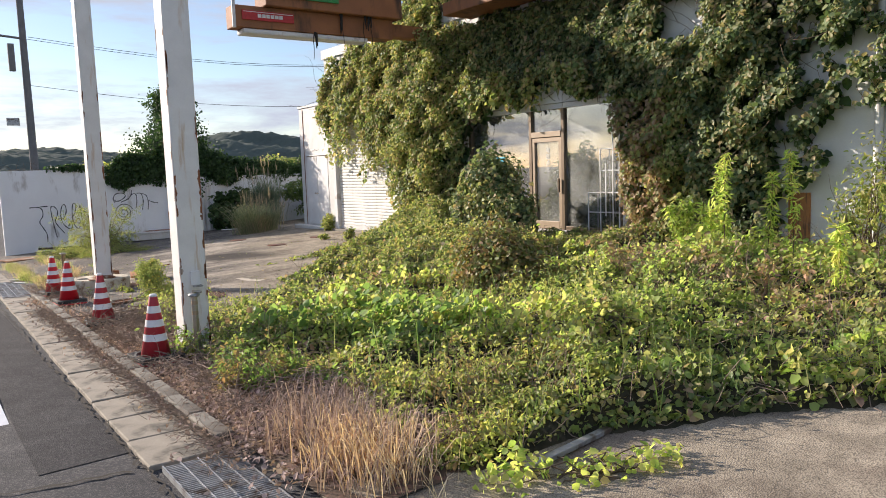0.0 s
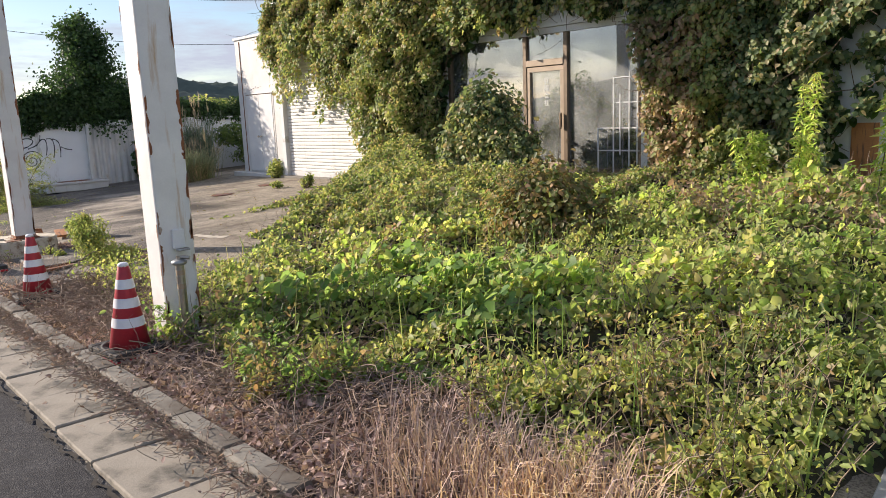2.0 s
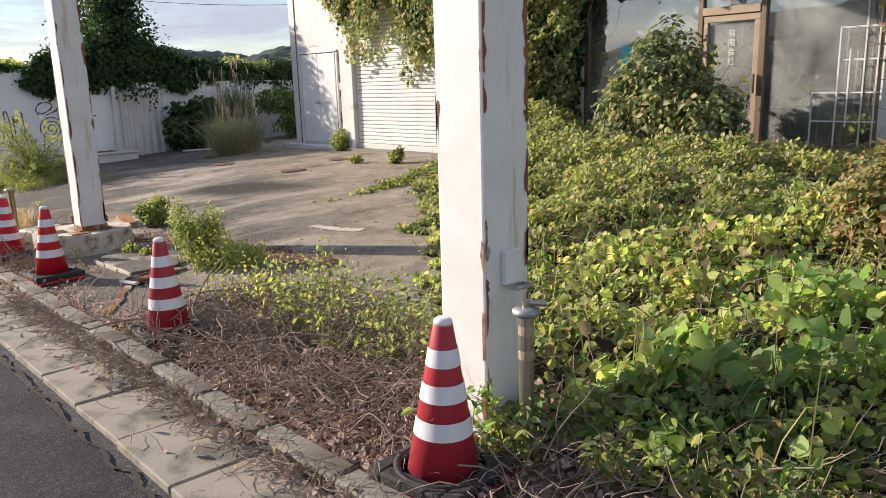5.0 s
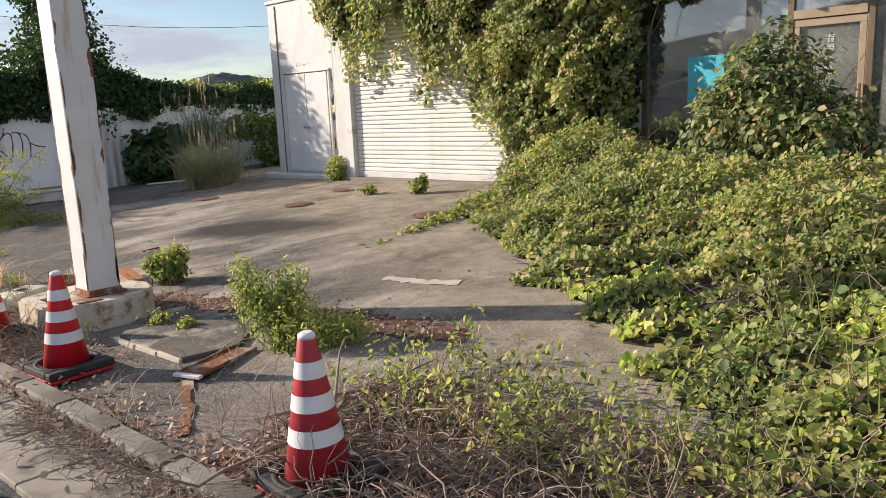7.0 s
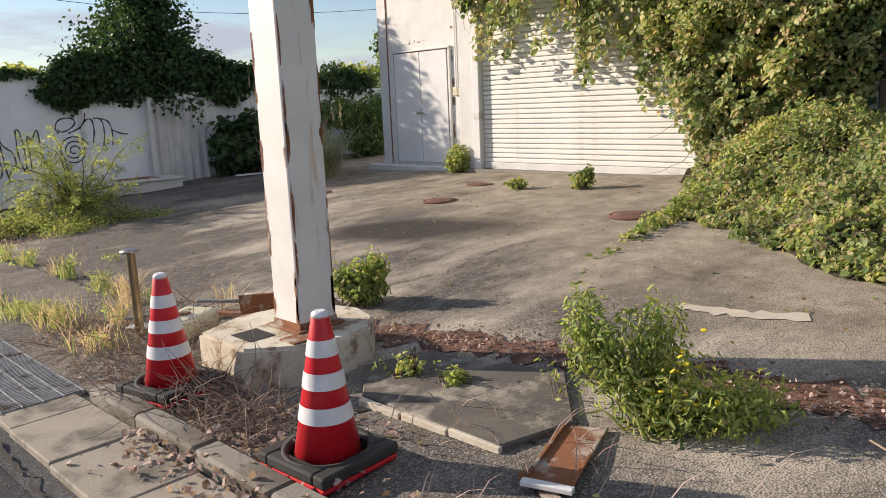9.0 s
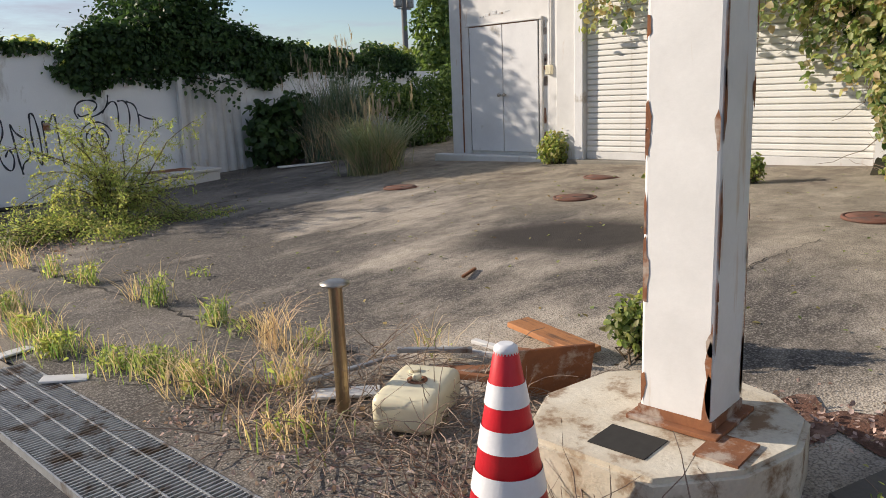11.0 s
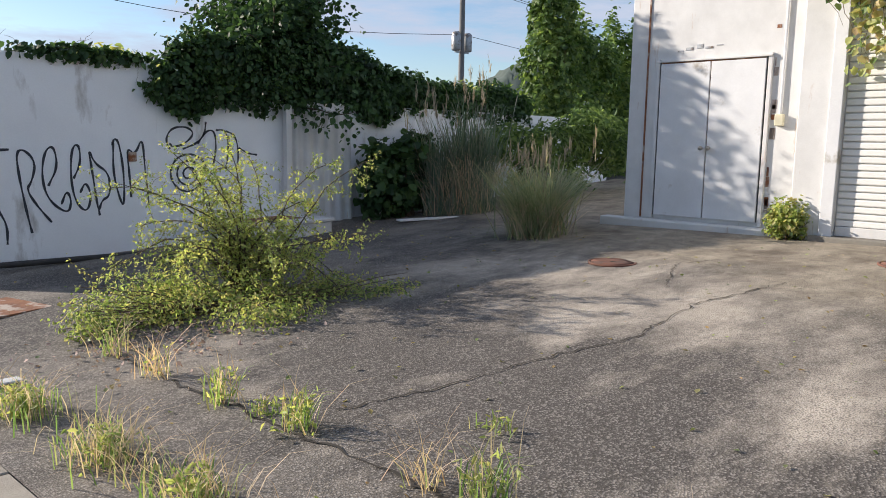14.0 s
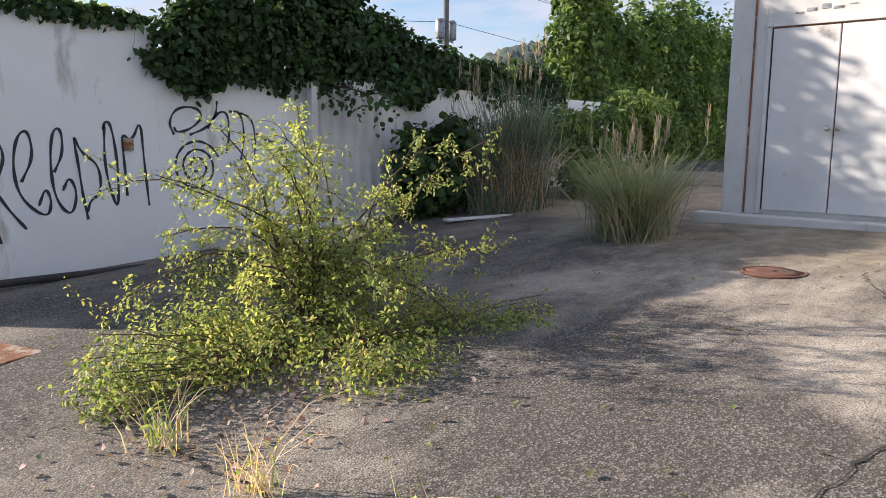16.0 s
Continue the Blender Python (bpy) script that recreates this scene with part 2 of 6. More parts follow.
M_PINK = surface("stained_stucco", (0.50, 0.43, 0.39), (0.38, 0.32, 0.29), 2, 40, 0.9, stain=(0.16, 0.13, 0.11), stain_scale=2)
M_PLASTIC = surface("yellowed_plastic", (0.74, 0.68, 0.48), (0.68, 0.62, 0.44), 4, 60, 0.4, bumps=0.05, fine_mix=0.08)
M_WOOD = surface("orange_wood", (0.50, 0.22, 0.08), (0.40, 0.17, 0.065), 3, 50, 0.7, stretch=(1, 8, 1), stain=(0.18, 0.09, 0.05), stain_scale=3)
M_BLACKPAINT = plain("black_spray_paint", (0.03, 0.035, 0.05), 0.6)
M_DARK = plain("dark_gap", (0.03, 0.028, 0.025), 0.9)
M_CRACK = plain("crack_shadow_soil", (0.045, 0.038, 0.03), 1.0)
M_SOIL = surface("leaf_litter_soil", (0.085, 0.06, 0.042), (0.14, 0.095, 0.068), 7, 60, 1.0, bumps=0.6, stain=(0.18, 0.10, 0.075), stain_scale=9)
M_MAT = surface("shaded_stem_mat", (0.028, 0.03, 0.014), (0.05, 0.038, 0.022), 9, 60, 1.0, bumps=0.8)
M_TWIG = surface("dry_twig", (0.33, 0.26, 0.20), (0.22, 0.15, 0.11), 9, 60, 0.9)
M_VINE = surface("vine_stem", (0.15, 0.11, 0.07), (0.11, 0.075, 0.045), 9, 60, 0.9)
M_BARK = surface("bark", (0.12, 0.09, 0.065), (0.08, 0.06, 0.045), 9, 60, 0.95)
M_STRAW = leafy("straw", [(0.42, 0.33, 0.17), (0.55, 0.45, 0.25), (0.34, 0.24, 0.13)], 0.3, 0.7)
M_REDSTEM = leafy("red_dry_stem", [(0.24, 0.17, 0.11), (0.42, 0.33, 0.22), (0.14, 0.09, 0.06)], 0.15, 0.8)
M_GRASS = leafy("grass", [(0.11, 0.19, 0.04), (0.17, 0.24, 0.06), (0.30, 0.28, 0.11)], 0.4)
M_REED = leafy("reed", [(0.07, 0.12, 0.06), (0.12, 0.17, 0.09), (0.24, 0.24, 0.15)], 0.3)
M_PALEGRASS = leafy("pale_grass", [(0.16, 0.2, 0.08), (0.24, 0.27, 0.12), (0.34, 0.31, 0.15)], 0.35)
M_PLUME = leafy("reed_plume", [(0.26, 0.22, 0.12), (0.36, 0.31, 0.18)], 0.3, 0.8)
M_PALE = surface("pale_worn_concrete", (0.62, 0.56, 0.46), (0.5, 0.44, 0.36), 5, 60, 0.9)
M_DAMP = surface("dull_grey_slab", (0.14, 0.125, 0.105), (0.09, 0.08, 0.07), 2.5, 60, 0.9, stain=(0.30, 0.27, 0.22), stain_scale=3)
M_LITTER = surface("red_brown_litter", (0.16, 0.075, 0.05), (0.09, 0.05, 0.037), 8, 70, 1.0, bumps=0.8, stain=(0.26, 0.16, 0.12), stain_scale=11)
M_BROAD = leafy("broad_green_leaf", [(0.08, 0.14, 0.03), (0.13, 0.22, 0.05), (0.2, 0.3, 0.07), (0.28, 0.36, 0.09)], 0.45)
# darker and sunlit copies of one ivy leaf, the light put into the colour
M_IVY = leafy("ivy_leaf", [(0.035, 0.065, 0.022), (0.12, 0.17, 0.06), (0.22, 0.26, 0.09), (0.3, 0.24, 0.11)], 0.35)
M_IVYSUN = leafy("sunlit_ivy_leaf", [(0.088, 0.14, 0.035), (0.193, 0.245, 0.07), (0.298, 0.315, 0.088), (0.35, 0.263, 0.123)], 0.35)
M_BROWNLEAF = leafy("browning_leaf", [(0.17, 0.153, 0.06), (0.272, 0.204, 0.085), (0.34, 0.221, 0.119), (0.153, 0.187, 0.06)], 0.3)
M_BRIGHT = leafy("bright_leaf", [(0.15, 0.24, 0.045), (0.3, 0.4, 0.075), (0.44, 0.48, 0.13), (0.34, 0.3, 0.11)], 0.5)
M_MID = leafy("mid_leaf", [(0.05, 0.08, 0.022), (0.17, 0.23, 0.05), (0.27, 0.32, 0.075), (0.32, 0.29, 0.1), (0.11, 0.16, 0.04)], 0.45)
M_HEDGE = leafy("hedge_leaf", [(0.04, 0.075, 0.018), (0.09, 0.145, 0.032), (0.15, 0.21, 0.045)], 0.4)
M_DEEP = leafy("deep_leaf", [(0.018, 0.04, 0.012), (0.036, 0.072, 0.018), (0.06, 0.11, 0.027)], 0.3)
M_YELLOWGREEN = leafy("yellow_green_leaf", [(0.14, 0.19, 0.045), (0.26, 0.32, 0.075), (0.35, 0.36, 0.1), (0.2, 0.2, 0.06)], 0.45)
M_FLOWER = plain("yellow_flower", (0.75, 0.60, 0.03), 0.6)
# green lightened toward blue, a little distance haze painted in
M_HILL = surface("hazy_wooded_hill", (0.075, 0.1, 0.085), (0.11, 0.135, 0.115), 0.06, 0.4, 1.0, bumps=0.0)
M_CYAN = plain("cyan_board", (0.08, 0.55, 0.68), 0.5)
M_SIGNRED = plain("red_sign", (0.50, 0.03, 0.03), 0.5)
M_SIGNGREEN = plain("green_sign", (0.02, 0.25, 0.06), 0.5)
M_LETTER = plain("letter_white", (0.75, 0.75, 0.72), 0.5)
M_INNER = surface("room_plaster", (0.42, 0.42, 0.40), (0.32, 0.32, 0.31), 2, 40, 0.9)
M_POLE = surface("pole_concrete", (0.22, 0.215, 0.21), (0.17, 0.165, 0.16), 3, 40, 0.9)


def build_glass(nt, b):
    nt.nodes.remove(b)
    tr = node(nt, "ShaderNodeBsdfTransparent", {"Color": (0.62, 0.66, 0.66, 1)})
    gl = node(nt, "ShaderNodeBsdfGlossy", {"Color": (1, 1, 1, 1), "Roughness": 0.02})
    dirt = node(nt, "ShaderNodeBsdfDiffuse", {"Color": (0.55, 0.56, 0.55, 1)})
    fr = node(nt, "ShaderNodeFresnel", {"IOR": 3.4})
    f = noise_fac(nt, 1.5, 5, 0.6, 0.3, 0.75)
    f = node(nt, "ShaderNodeMath", {0: f, 1: 0.3}, operation="MULTIPLY").outputs[0]
    a = node(nt, "ShaderNodeMixShader", {0: fr.outputs[0], 1: tr.outputs[0], 2: gl.outputs[0]})
    c = node(nt, "ShaderNodeMixShader", {0: f, 1: a.outputs[0], 2: dirt.outputs[0]})
    nt.links.new(c.outputs[0], nt.nodes["Material Output"].inputs[0])


M_GLASS = bpy.data.materials.new("dusty_glass")
M_GLASS.use_nodes = True
build_glass(M_GLASS.node_tree, M_GLASS.node_tree.nodes["Principled BSDF"])


# ---- mesh helpers ----
def gz(x, y):
    """Height of the ground: it falls along the road and rises to the building."""
    x, y = np.clip(x, -15, 20), np.clip(y, -15, 45)
    return -0.1 - 0.022 * y + np.where(x > 2, 0.05, 0.02) * (x - 2)


def part(name, bm, mat, parent=None, label=""):
    me = bpy.data.meshes.new(name)
    bm.to_mesh(me)
    bm.free()
    me.materials.append(mat)
    ob = new(name, me)
    ob.parent = parent
    if label:
        ob["label"] = label
    return ob


def raw(name, verts, faces, mat, parent=None, label="", smooth=False):
    me = bpy.data.meshes.new(name)
    verts = np.asarray(verts, dtype=float)
    if isinstance(faces, np.ndarray):
        n, k = faces.shape
        me.vertices.add(len(verts))
        me.vertices.foreach_set("co", verts.ravel())
        me.loops.add(n * k)
        me.loops.foreach_set("vertex_index", faces.ravel().astype(np.int32))
        me.polygons.add(n)
        me.polygons.foreach_set("loop_start", np.arange(0, n * k, k, dtype=np.int32))
        me.update(calc_edges=True)
    else:
        me.from_pydata([tuple(v) for v in verts], [], faces)
    me.materials.append(mat)
    if smooth:
        me.polygons.foreach_set("use_smooth", np.ones(len(me.polygons), dtype=bool))
    ob = new(name, me)
    ob.parent = parent
    if label:
        ob["label"] = label
    return ob


def empty(name, x, y, z, label, category, group="", rz=0.0, kind=""):
    ob = new(name)
    ob.matrix_world = pose(x, y, z, 0, 0, rz)
    return tagged(ob, label, category, group, kind)


def box(bm, x0, x1, y0, y1, z0, z1, bevel=0.0):
    m = Matrix.Translation(((x0 + x1) / 2, (y0 + y1) / 2, (z0 + z1) / 2)) @ Matrix.Diagonal((x1 - x0, y1 - y0, z1 - z0, 1))
    r = bmesh.ops.create_cube(bm, size=1.0, matrix=m)
    if bevel:
        es = list({e for v in r["verts"] for e in v.link_edges})
        bmesh.ops.bevel(bm, geom=es, offset=bevel, segments=2, affect="EDGES", profile=0.5)
    return bm


def boxes(*dims, bevel=0.0):
    bm = bmesh.new()
    for d in dims:
        box(bm, *d, bevel=bevel)
    return bm


def cyl(bm, p, q, r0, r1=None, seg=12):
    p, q = Vector(p), Vector(q)
    d = q - p
    m = Matrix.Translation((p + q) / 2) @ d.to_track_quat("Z", "Y").to_matrix().to_4x4()
    bmesh.ops.create_cone(bm, cap_ends=True, segments=seg, radius1=r0, radius2=r0 if r1 is None else r1, depth=d.length, matrix=m)
    return bm


def lathe(profile, seg=32):
    bm = bmesh.new()
    rings = []
    for r, z in profile:
        rings.append([bm.verts.new((r * math.cos(a), r * math.sin(a), z)) for a in np.linspace(0, 2 * math.pi, seg, endpoint=False)])
    for a, b in zip(rings, rings[1:]):
        for i in range(seg):
            bm.faces.new((a[i], a[(i + 1) % seg], b[(i + 1) % seg], b[i])).smooth = True
    bm.faces.new(rings[-1])
    bm.faces.new(list(reversed(rings[0])))
    return bm


def sheet(name, xs, ys, zfun, mat, label="", category="", kind="structure"):
    xs, ys = np.asarray(xs, float), np.asarray(ys, float)
    X, Y = np.meshgrid(xs, ys)
    Z = zfun(X, Y)
    nx, ny = len(xs), len(ys)
    i = np.arange(nx * ny).reshape(ny, nx)
    f = np.stack([i[:-1, :-1], i[:-1, 1:], i[1:, 1:], i[1:, :-1]], -1).reshape(-1, 4)
    return tagged(raw(name, np.stack([X, Y, Z], -1).reshape(-1, 3), f, mat, smooth=True), label, category, "", kind)


def unit(v):
    return v / np.maximum(np.linalg.norm(v, axis=1, keepdims=True), 1e-6)


def leaf_data(pts, facing, size, spread=0.7, width=0.75, vary=0.45):
    """Vertices and faces of folded leaves that stand at pts and look roughly along facing."""
    n = len(pts)
    nrm = unit(facing + rng.normal(0, spread, (n, 3)))
    t = rng.normal(0, 1, (n, 3))
    t[:, 2] -= 0.7
    t = unit(t - nrm * (t * nrm).sum(1, keepdims=True))
    s = np.cross(nrm, t)
    L = (size * (1 + vary * rng.uniform(-1, 1, n)))[:, None]
    W = L * width * 0.5
    fold = nrm * L * 0.14
    v = np.stack([pts, pts + t * L * 0.28 + s * W * 0.95 + fold, pts + t * L * 0.68 + s * W * 0.75 + fold * 0.7,
                  pts + t * L, pts + t * L * 0.68 - s * W * 0.75 + fold * 0.7, pts + t * L * 0.28 - s * W * 0.95 + fold], 1)
    b = np.arange(n)[:, None] * 6
    f = np.concatenate([b + [0, 1, 2, 3], b + [0, 3, 4, 5]], 0)
    return v.reshape(-1, 3), f


def leaves(name, pts, facing, size, mat, parent=None, label="", **kw):
    v, f = leaf_data(np.asarray(pts), np.broadcast_to(facing, np.asarray(pts).shape), size, **kw)
    ob = raw(name, v, f, mat, parent, label)
    ob["kind"] = "stuff"
    return ob


def blades(name, base, height, lean, mat, parent=None, width=0.008, droop=0.5, label=""):
    """Bent tapered blades of grass or dry stems."""
    base = np.asarray(base)
    n = len(base)
    h = (np.asarray(height) * rng.uniform(0.6, 1.1, n))[:, None]
    a = rng.uniform(0, 2 * math.pi, n)
    d = np.stack([np.cos(a), np.sin(a), np.zeros(n)], 1)
    s = np.stack([-np.sin(a + 0.6), np.cos(a + 0.6), np.zeros(n)], 1) * width / 2
    up = np.array([0, 0, 1.0])
    ln = (lean * rng.uniform(0.3, 1.3, n))[:, None]
    p1 = base + up * h * 0.45 + d * h * ln * 0.25
    p2 = base + up * h * 0.8 + d * h * ln * 0.65
    p3 = base + up * h * (1.0 - droop * 0.3) + d * h * ln * 1.15
    v = np.stack([base - s, base + s, p1 - s, p1 + s, p2 - s * 0.7, p2 + s * 0.7, p3 - s * 0.15, p3 + s * 0.15], 1).reshape(-1, 3)
    b = np.arange(n)[:, None] * 8
    f = np.concatenate([b + [0, 1, 3, 2], b + [2, 3, 5, 4], b + [4, 5, 7, 6]], 0)
    ob = raw(name, v, f, mat, parent, label)
    ob["kind"] = "stuff"
    return ob


def tubes(name, lines, radius, mat, parent=None, label="", taper=0.35, side=4):
    """Thin stems along poly-lines of the same number of points, shape (n, k, 3)."""
    P = np.asarray(lines, float)
    n, k, _ = P.shape
    T = np.gradient(P, axis=1)
    T /= np.maximum(np.linalg.norm(T, axis=2, keepdims=True), 1e-6)
    ref = np.where(np.abs(T[..., 2:3]) > 0.9, np.array([1.0, 0, 0]), np.array([0, 0, 1.0]))
    A = np.cross(T, ref)
    A /= np.maximum(np.linalg.norm(A, axis=2, keepdims=True), 1e-6)
    B = np.cross(T, A)
    r = np.broadcast_to(np.asarray(radius, float), (n,))[:, None, None] * np.linspace(1, taper, k)[None, :, None]
    ring = [P + r * (A * math.cos(q) + B * math.sin(q)) for q in np.linspace(0, 2 * math.pi, side, endpoint=False)]
    v = np.stack(ring, 2).reshape(-1, 3)
    idx = np.arange(n * k * side).reshape(n, k, side)
    f = np.stack([idx[:, :-1], np.roll(idx, -1, 2)[:, :-1], np.roll(idx, -1, 2)[:, 1:], idx[:, 1:]], -1).reshape(-1, 4)
    ob = raw(name, v, f, mat, parent, label, smooth=True)
    ob["kind"] = "stuff"
    return ob


def wander(start, heading, length, k=7, wild=0.35, sink=0.0):
    """Wandering poly-lines from the starts."""
    p = np.asarray(start, float)
    d = unit(np.asarray(heading, float))
    out = [p]
    step = (np.asarray(length, float) / (k - 1)).reshape(-1, 1)
    for _ in range(k - 1):
        d = unit(d + rng.normal(0, wild, d.shape) + np.array([0, 0, -sink]))
        p = p + d * step
        out.append(p)
    return np.stack(out, 1)


# ---- ground ----
def ramp_axis(a, b, n, lo, hi):
    return np.concatenate([[lo, lo * 0.3 + a * 0.7], np.linspace(a, b, n), [hi * 0.3 + b * 0.7, hi]])


sheet("ground", ramp_axis(-15, 20, 71, -900, 900), ramp_axis(-15, 45, 121, -900, 900), lambda x, y: gz(x, y) - 0.02, M_ROAD,
      "dark grey worn asphalt road with fine chippings", "road")
sheet("lot_pavement", np.linspace(1.62, 17, 78), np.linspace(-8, 25.4, 140), lambda x, y: gz(x, y) + 0.008 * np.sin(x * 1.3 + y) * np.cos(y * 0.9), M_LOT,
      "weathered grey-brown asphalt forecourt with dusty patches and one soft dark patch", "pavement")
sheet("planting_strip", np.linspace(1.62, 3.0, 16), np.linspace(3.1, 10.6, 60), lambda x, y: gz(x, y) + 0.016 + 0.02 * np.sin(x * 9 + y * 3) * np.cos(y * 5 - x * 4), M_SOIL,
      "brown bare soil strip with dead leaf litter", "soil")

# gutter slabs, kerb stones and gratings along the road
gutter = empty("gutter", 1.24, 8, 0, "row of worn grey concrete gutter slabs", "gutter", kind="structure")
kerb = empty("kerb", 1.53, 8, 0, "low worn concrete kerb", "kerb", kind="structure")


def stone_mesh(name, dx, dy, dz, mat, bevel):
    bm = boxes((-dx / 2, dx / 2, -dy / 2, dy / 2, -dz, 0), bevel=0)
    bmesh.ops.bevel(bm, geom=bm.edges[:], offset=bevel, segments=1, affect="EDGES")
    me = bpy.data.meshes.new(name)
    bm.to_mesh(me)
    bm.free()
    me.materials.append(mat)
    return me


def under(ob, parent):
    ob.parent = parent
    ob.matrix_parent_inverse = parent.matrix_world.inverted()
    return ob


slab_me, kerb_me = stone_mesh("gutter_slab", 0.41, 0.585, 0.08, M_PAVER, 0.007), stone_mesh("kerb_stone", 0.13, 0.59, 0.16, M_CONC, 0.014)
rnd = random.Random(4)
tilt = math.degrees(math.atan(-0.022))
for i in range(56):
    y = -6 + 0.6 * i
    xo = 0.012 * max(y - 4, 0)
    if not (2.0 < y < 4.45 or 14.4 < y < 17.3):
        s = under(new("gutter_slab", slab_me), gutter)
        s.matrix_world = pose(1.235 + xo + rnd.uniform(-0.006, 0.006), y, gz(1.2, y) + 0.012 + rnd.uniform(-0.006, 0.006), tilt + rnd.uniform(-0.5, 0.5), rnd.uniform(-0.8, 0.8), rnd.uniform(-0.6, 0.6))
    if 4.4 < y < 14.3:
        s = under(new("kerb_stone", kerb_me), kerb)
        s.matrix_world = pose(1.525 + xo + rnd.uniform(-0.006, 0.006), y + 0.1, gz(1.6, y) + 0.06 + rnd.uniform(-0.006, 0.006), tilt, rnd.uniform(-1, 1), rnd.uniform(-0.5, 0.5))


def grating(x, y, length):
    g = empty("drain_grating", x, y, gz(x, y) + 0.012, "long galvanised steel drain grating with fine bars", "grating", "drain gratings")
    g.matrix_world = pose(x, y, gz(x, y) + 0.012, tilt, 0, -1)
    for s in (-0.21, 0.205):
        part("rail", boxes((s, s + 0.008, 0, length, -0.045, 0.004)), M_GALV, g)
    for k in range(1, 4):
        part("bearing_bar", boxes((-0.21 + k * 0.104, -0.203 + k * 0.104, 0, length, -0.045, 0.003)), M_GALV, g)
    bm = bmesh.new()
    for q in np.arange(0.02, length, 0.028):
        box(bm, -0.2, 0.204, q, q + 0.007, -0.03, 0.0)
    part("bar_grid", bm, M_GALV, g)["kind"] = "stuff"
    part("channel", boxes((-0.205, 0.205, 0, length, -0.052, -0.047)), M_DARK, g)


grating(1.26, 2.05, 2.4)
grating(1.40, 14.35, 2.9)


def ribbon(name, pts, width, mat, label, category, lift=0.006):
    """A thin irregular strip that follows the ground."""
    p = []
    for (x0, y0), (x1, y1) in zip(pts, pts[1:]):
        n = max(2, int(math.hypot(x1 - x0, y1 - y0) / 0.06))
        p += [(x0 + (x1 - x0) * q / n, y0 + (y1 - y0) * q / n) for q in range(n)]
    p = np.array(p + [pts[-1]]) + rng.normal(0, 0.016, (len(p) + 1, 2))
    d = np.gradient(p, axis=0)
    s = unit(np.stack([-d[:, 1], d[:, 0]], 1)) * (width * rng.uniform(0.3, 1.2, len(p)) / 2)[:, None]
    a, b = p - s, p + s
    lz = lambda q: gz(q[:, 0], q[:, 1]) + 0.008 * np.sin(q[:, 0] * 1.3 + q[:, 1]) * np.cos(q[:, 1] * 0.9) + lift
    v = np.concatenate([np.column_stack([a, lz(a)]), np.column_stack([b, lz(b)])])
    n = len(p)
    i = np.arange(n - 1)
    f = np.stack([i, i + 1, i + n + 1, i + n], 1)
    return tagged(raw(name, v, f, mat), label, category, "", "structure")


ribbon("pavement_crack", [(3.0, 18.94), (3.6, 18.74), (4.3, 18.6), (5.04, 18.37), (6.2, 18.45), (7.3, 18.16)], 0.015, M_CRACK, "thin dark crack across the forecourt", "crack")
ribbon("pavement_crack", [(3.3, 14.25), (4.0, 14.4), (4.53, 14.27), (5.3, 14.4), (6.17, 14.22)], 0.012, M_CRACK, "thin pale-edged crack in the forecourt", "crack")
ribbon("pavement_crack", [(2.72, 21.4), (2.68, 19.5), (2.7, 17.8), (2.66, 16.5), (2.8, 15.6)], 0.02, M_CRACK, "weedy joint between road verge and forecourt", "crack")
ribbon("pavement_crack", [(6.6, 18.9), (7.6, 19.3), (8.6, 18.7)], 0.012, M_CRACK, "thin dark crack across the forecourt", "crack")
ribbon("pavement_joint", [(2.25, 13.0), (2.5, 12.4), (2.55, 11.9)], 0.03, M_CRACK, "dirt-filled joint in concrete", "crack")
ribbon("rusty_soil_band", [(3.1, 13.95), (3.25, 13.4), (3.4, 12.6), (3.48, 11.8), (3.6, 10.6)], 0.4, M_LITTER, "reddish band of soil in a drain channel", "soil", 0.008)
ribbon("concrete_patch", [(4.46, 12.3), (4.52, 12.05), (4.5, 11.8), (4.62, 11.5)], 0.16, M_PALE, "pale worn concrete patch", "patch", 0.005)
ribbon("rusty_edge", [(2.35, 11.8), (2.1, 11.35), (1.85, 10.95)], 0.07, M_RUST, "rust-stained iron edge set in concrete", "edge", 0.012)


def manhole(x, y, r, mat, label):
    m = empty("manhole_cover", x, y, gz(x, y) + 0.004, label, "manhole cover", "manhole covers")
    part("ring", lathe([(r, -0.02), (r, 0.004), (r * 0.9, 0.004), (r * 0.9, 0.0)], 28), mat, m)
    part("lid", lathe([(r * 0.88, -0.02), (r * 0.88, 0.003), (r * 0.5, 0.005)], 28), mat, m)
    part("keyhole", boxes((-0.03, 0.03, -0.015, 0.015, 0.004, 0.007)), M_DARK, m)


for x, y, r, c in [(7.08, 14.06, 0.26, M_COVER), (7.27, 17.05, 0.24, M_COVER), (8.64, 17.5, 0.25, M_COVER), (7.36, 19.87, 0.25, M_COVER)]:
    manhole(x, y, r, c, "round rusty iron manhole cover set in the forecourt")

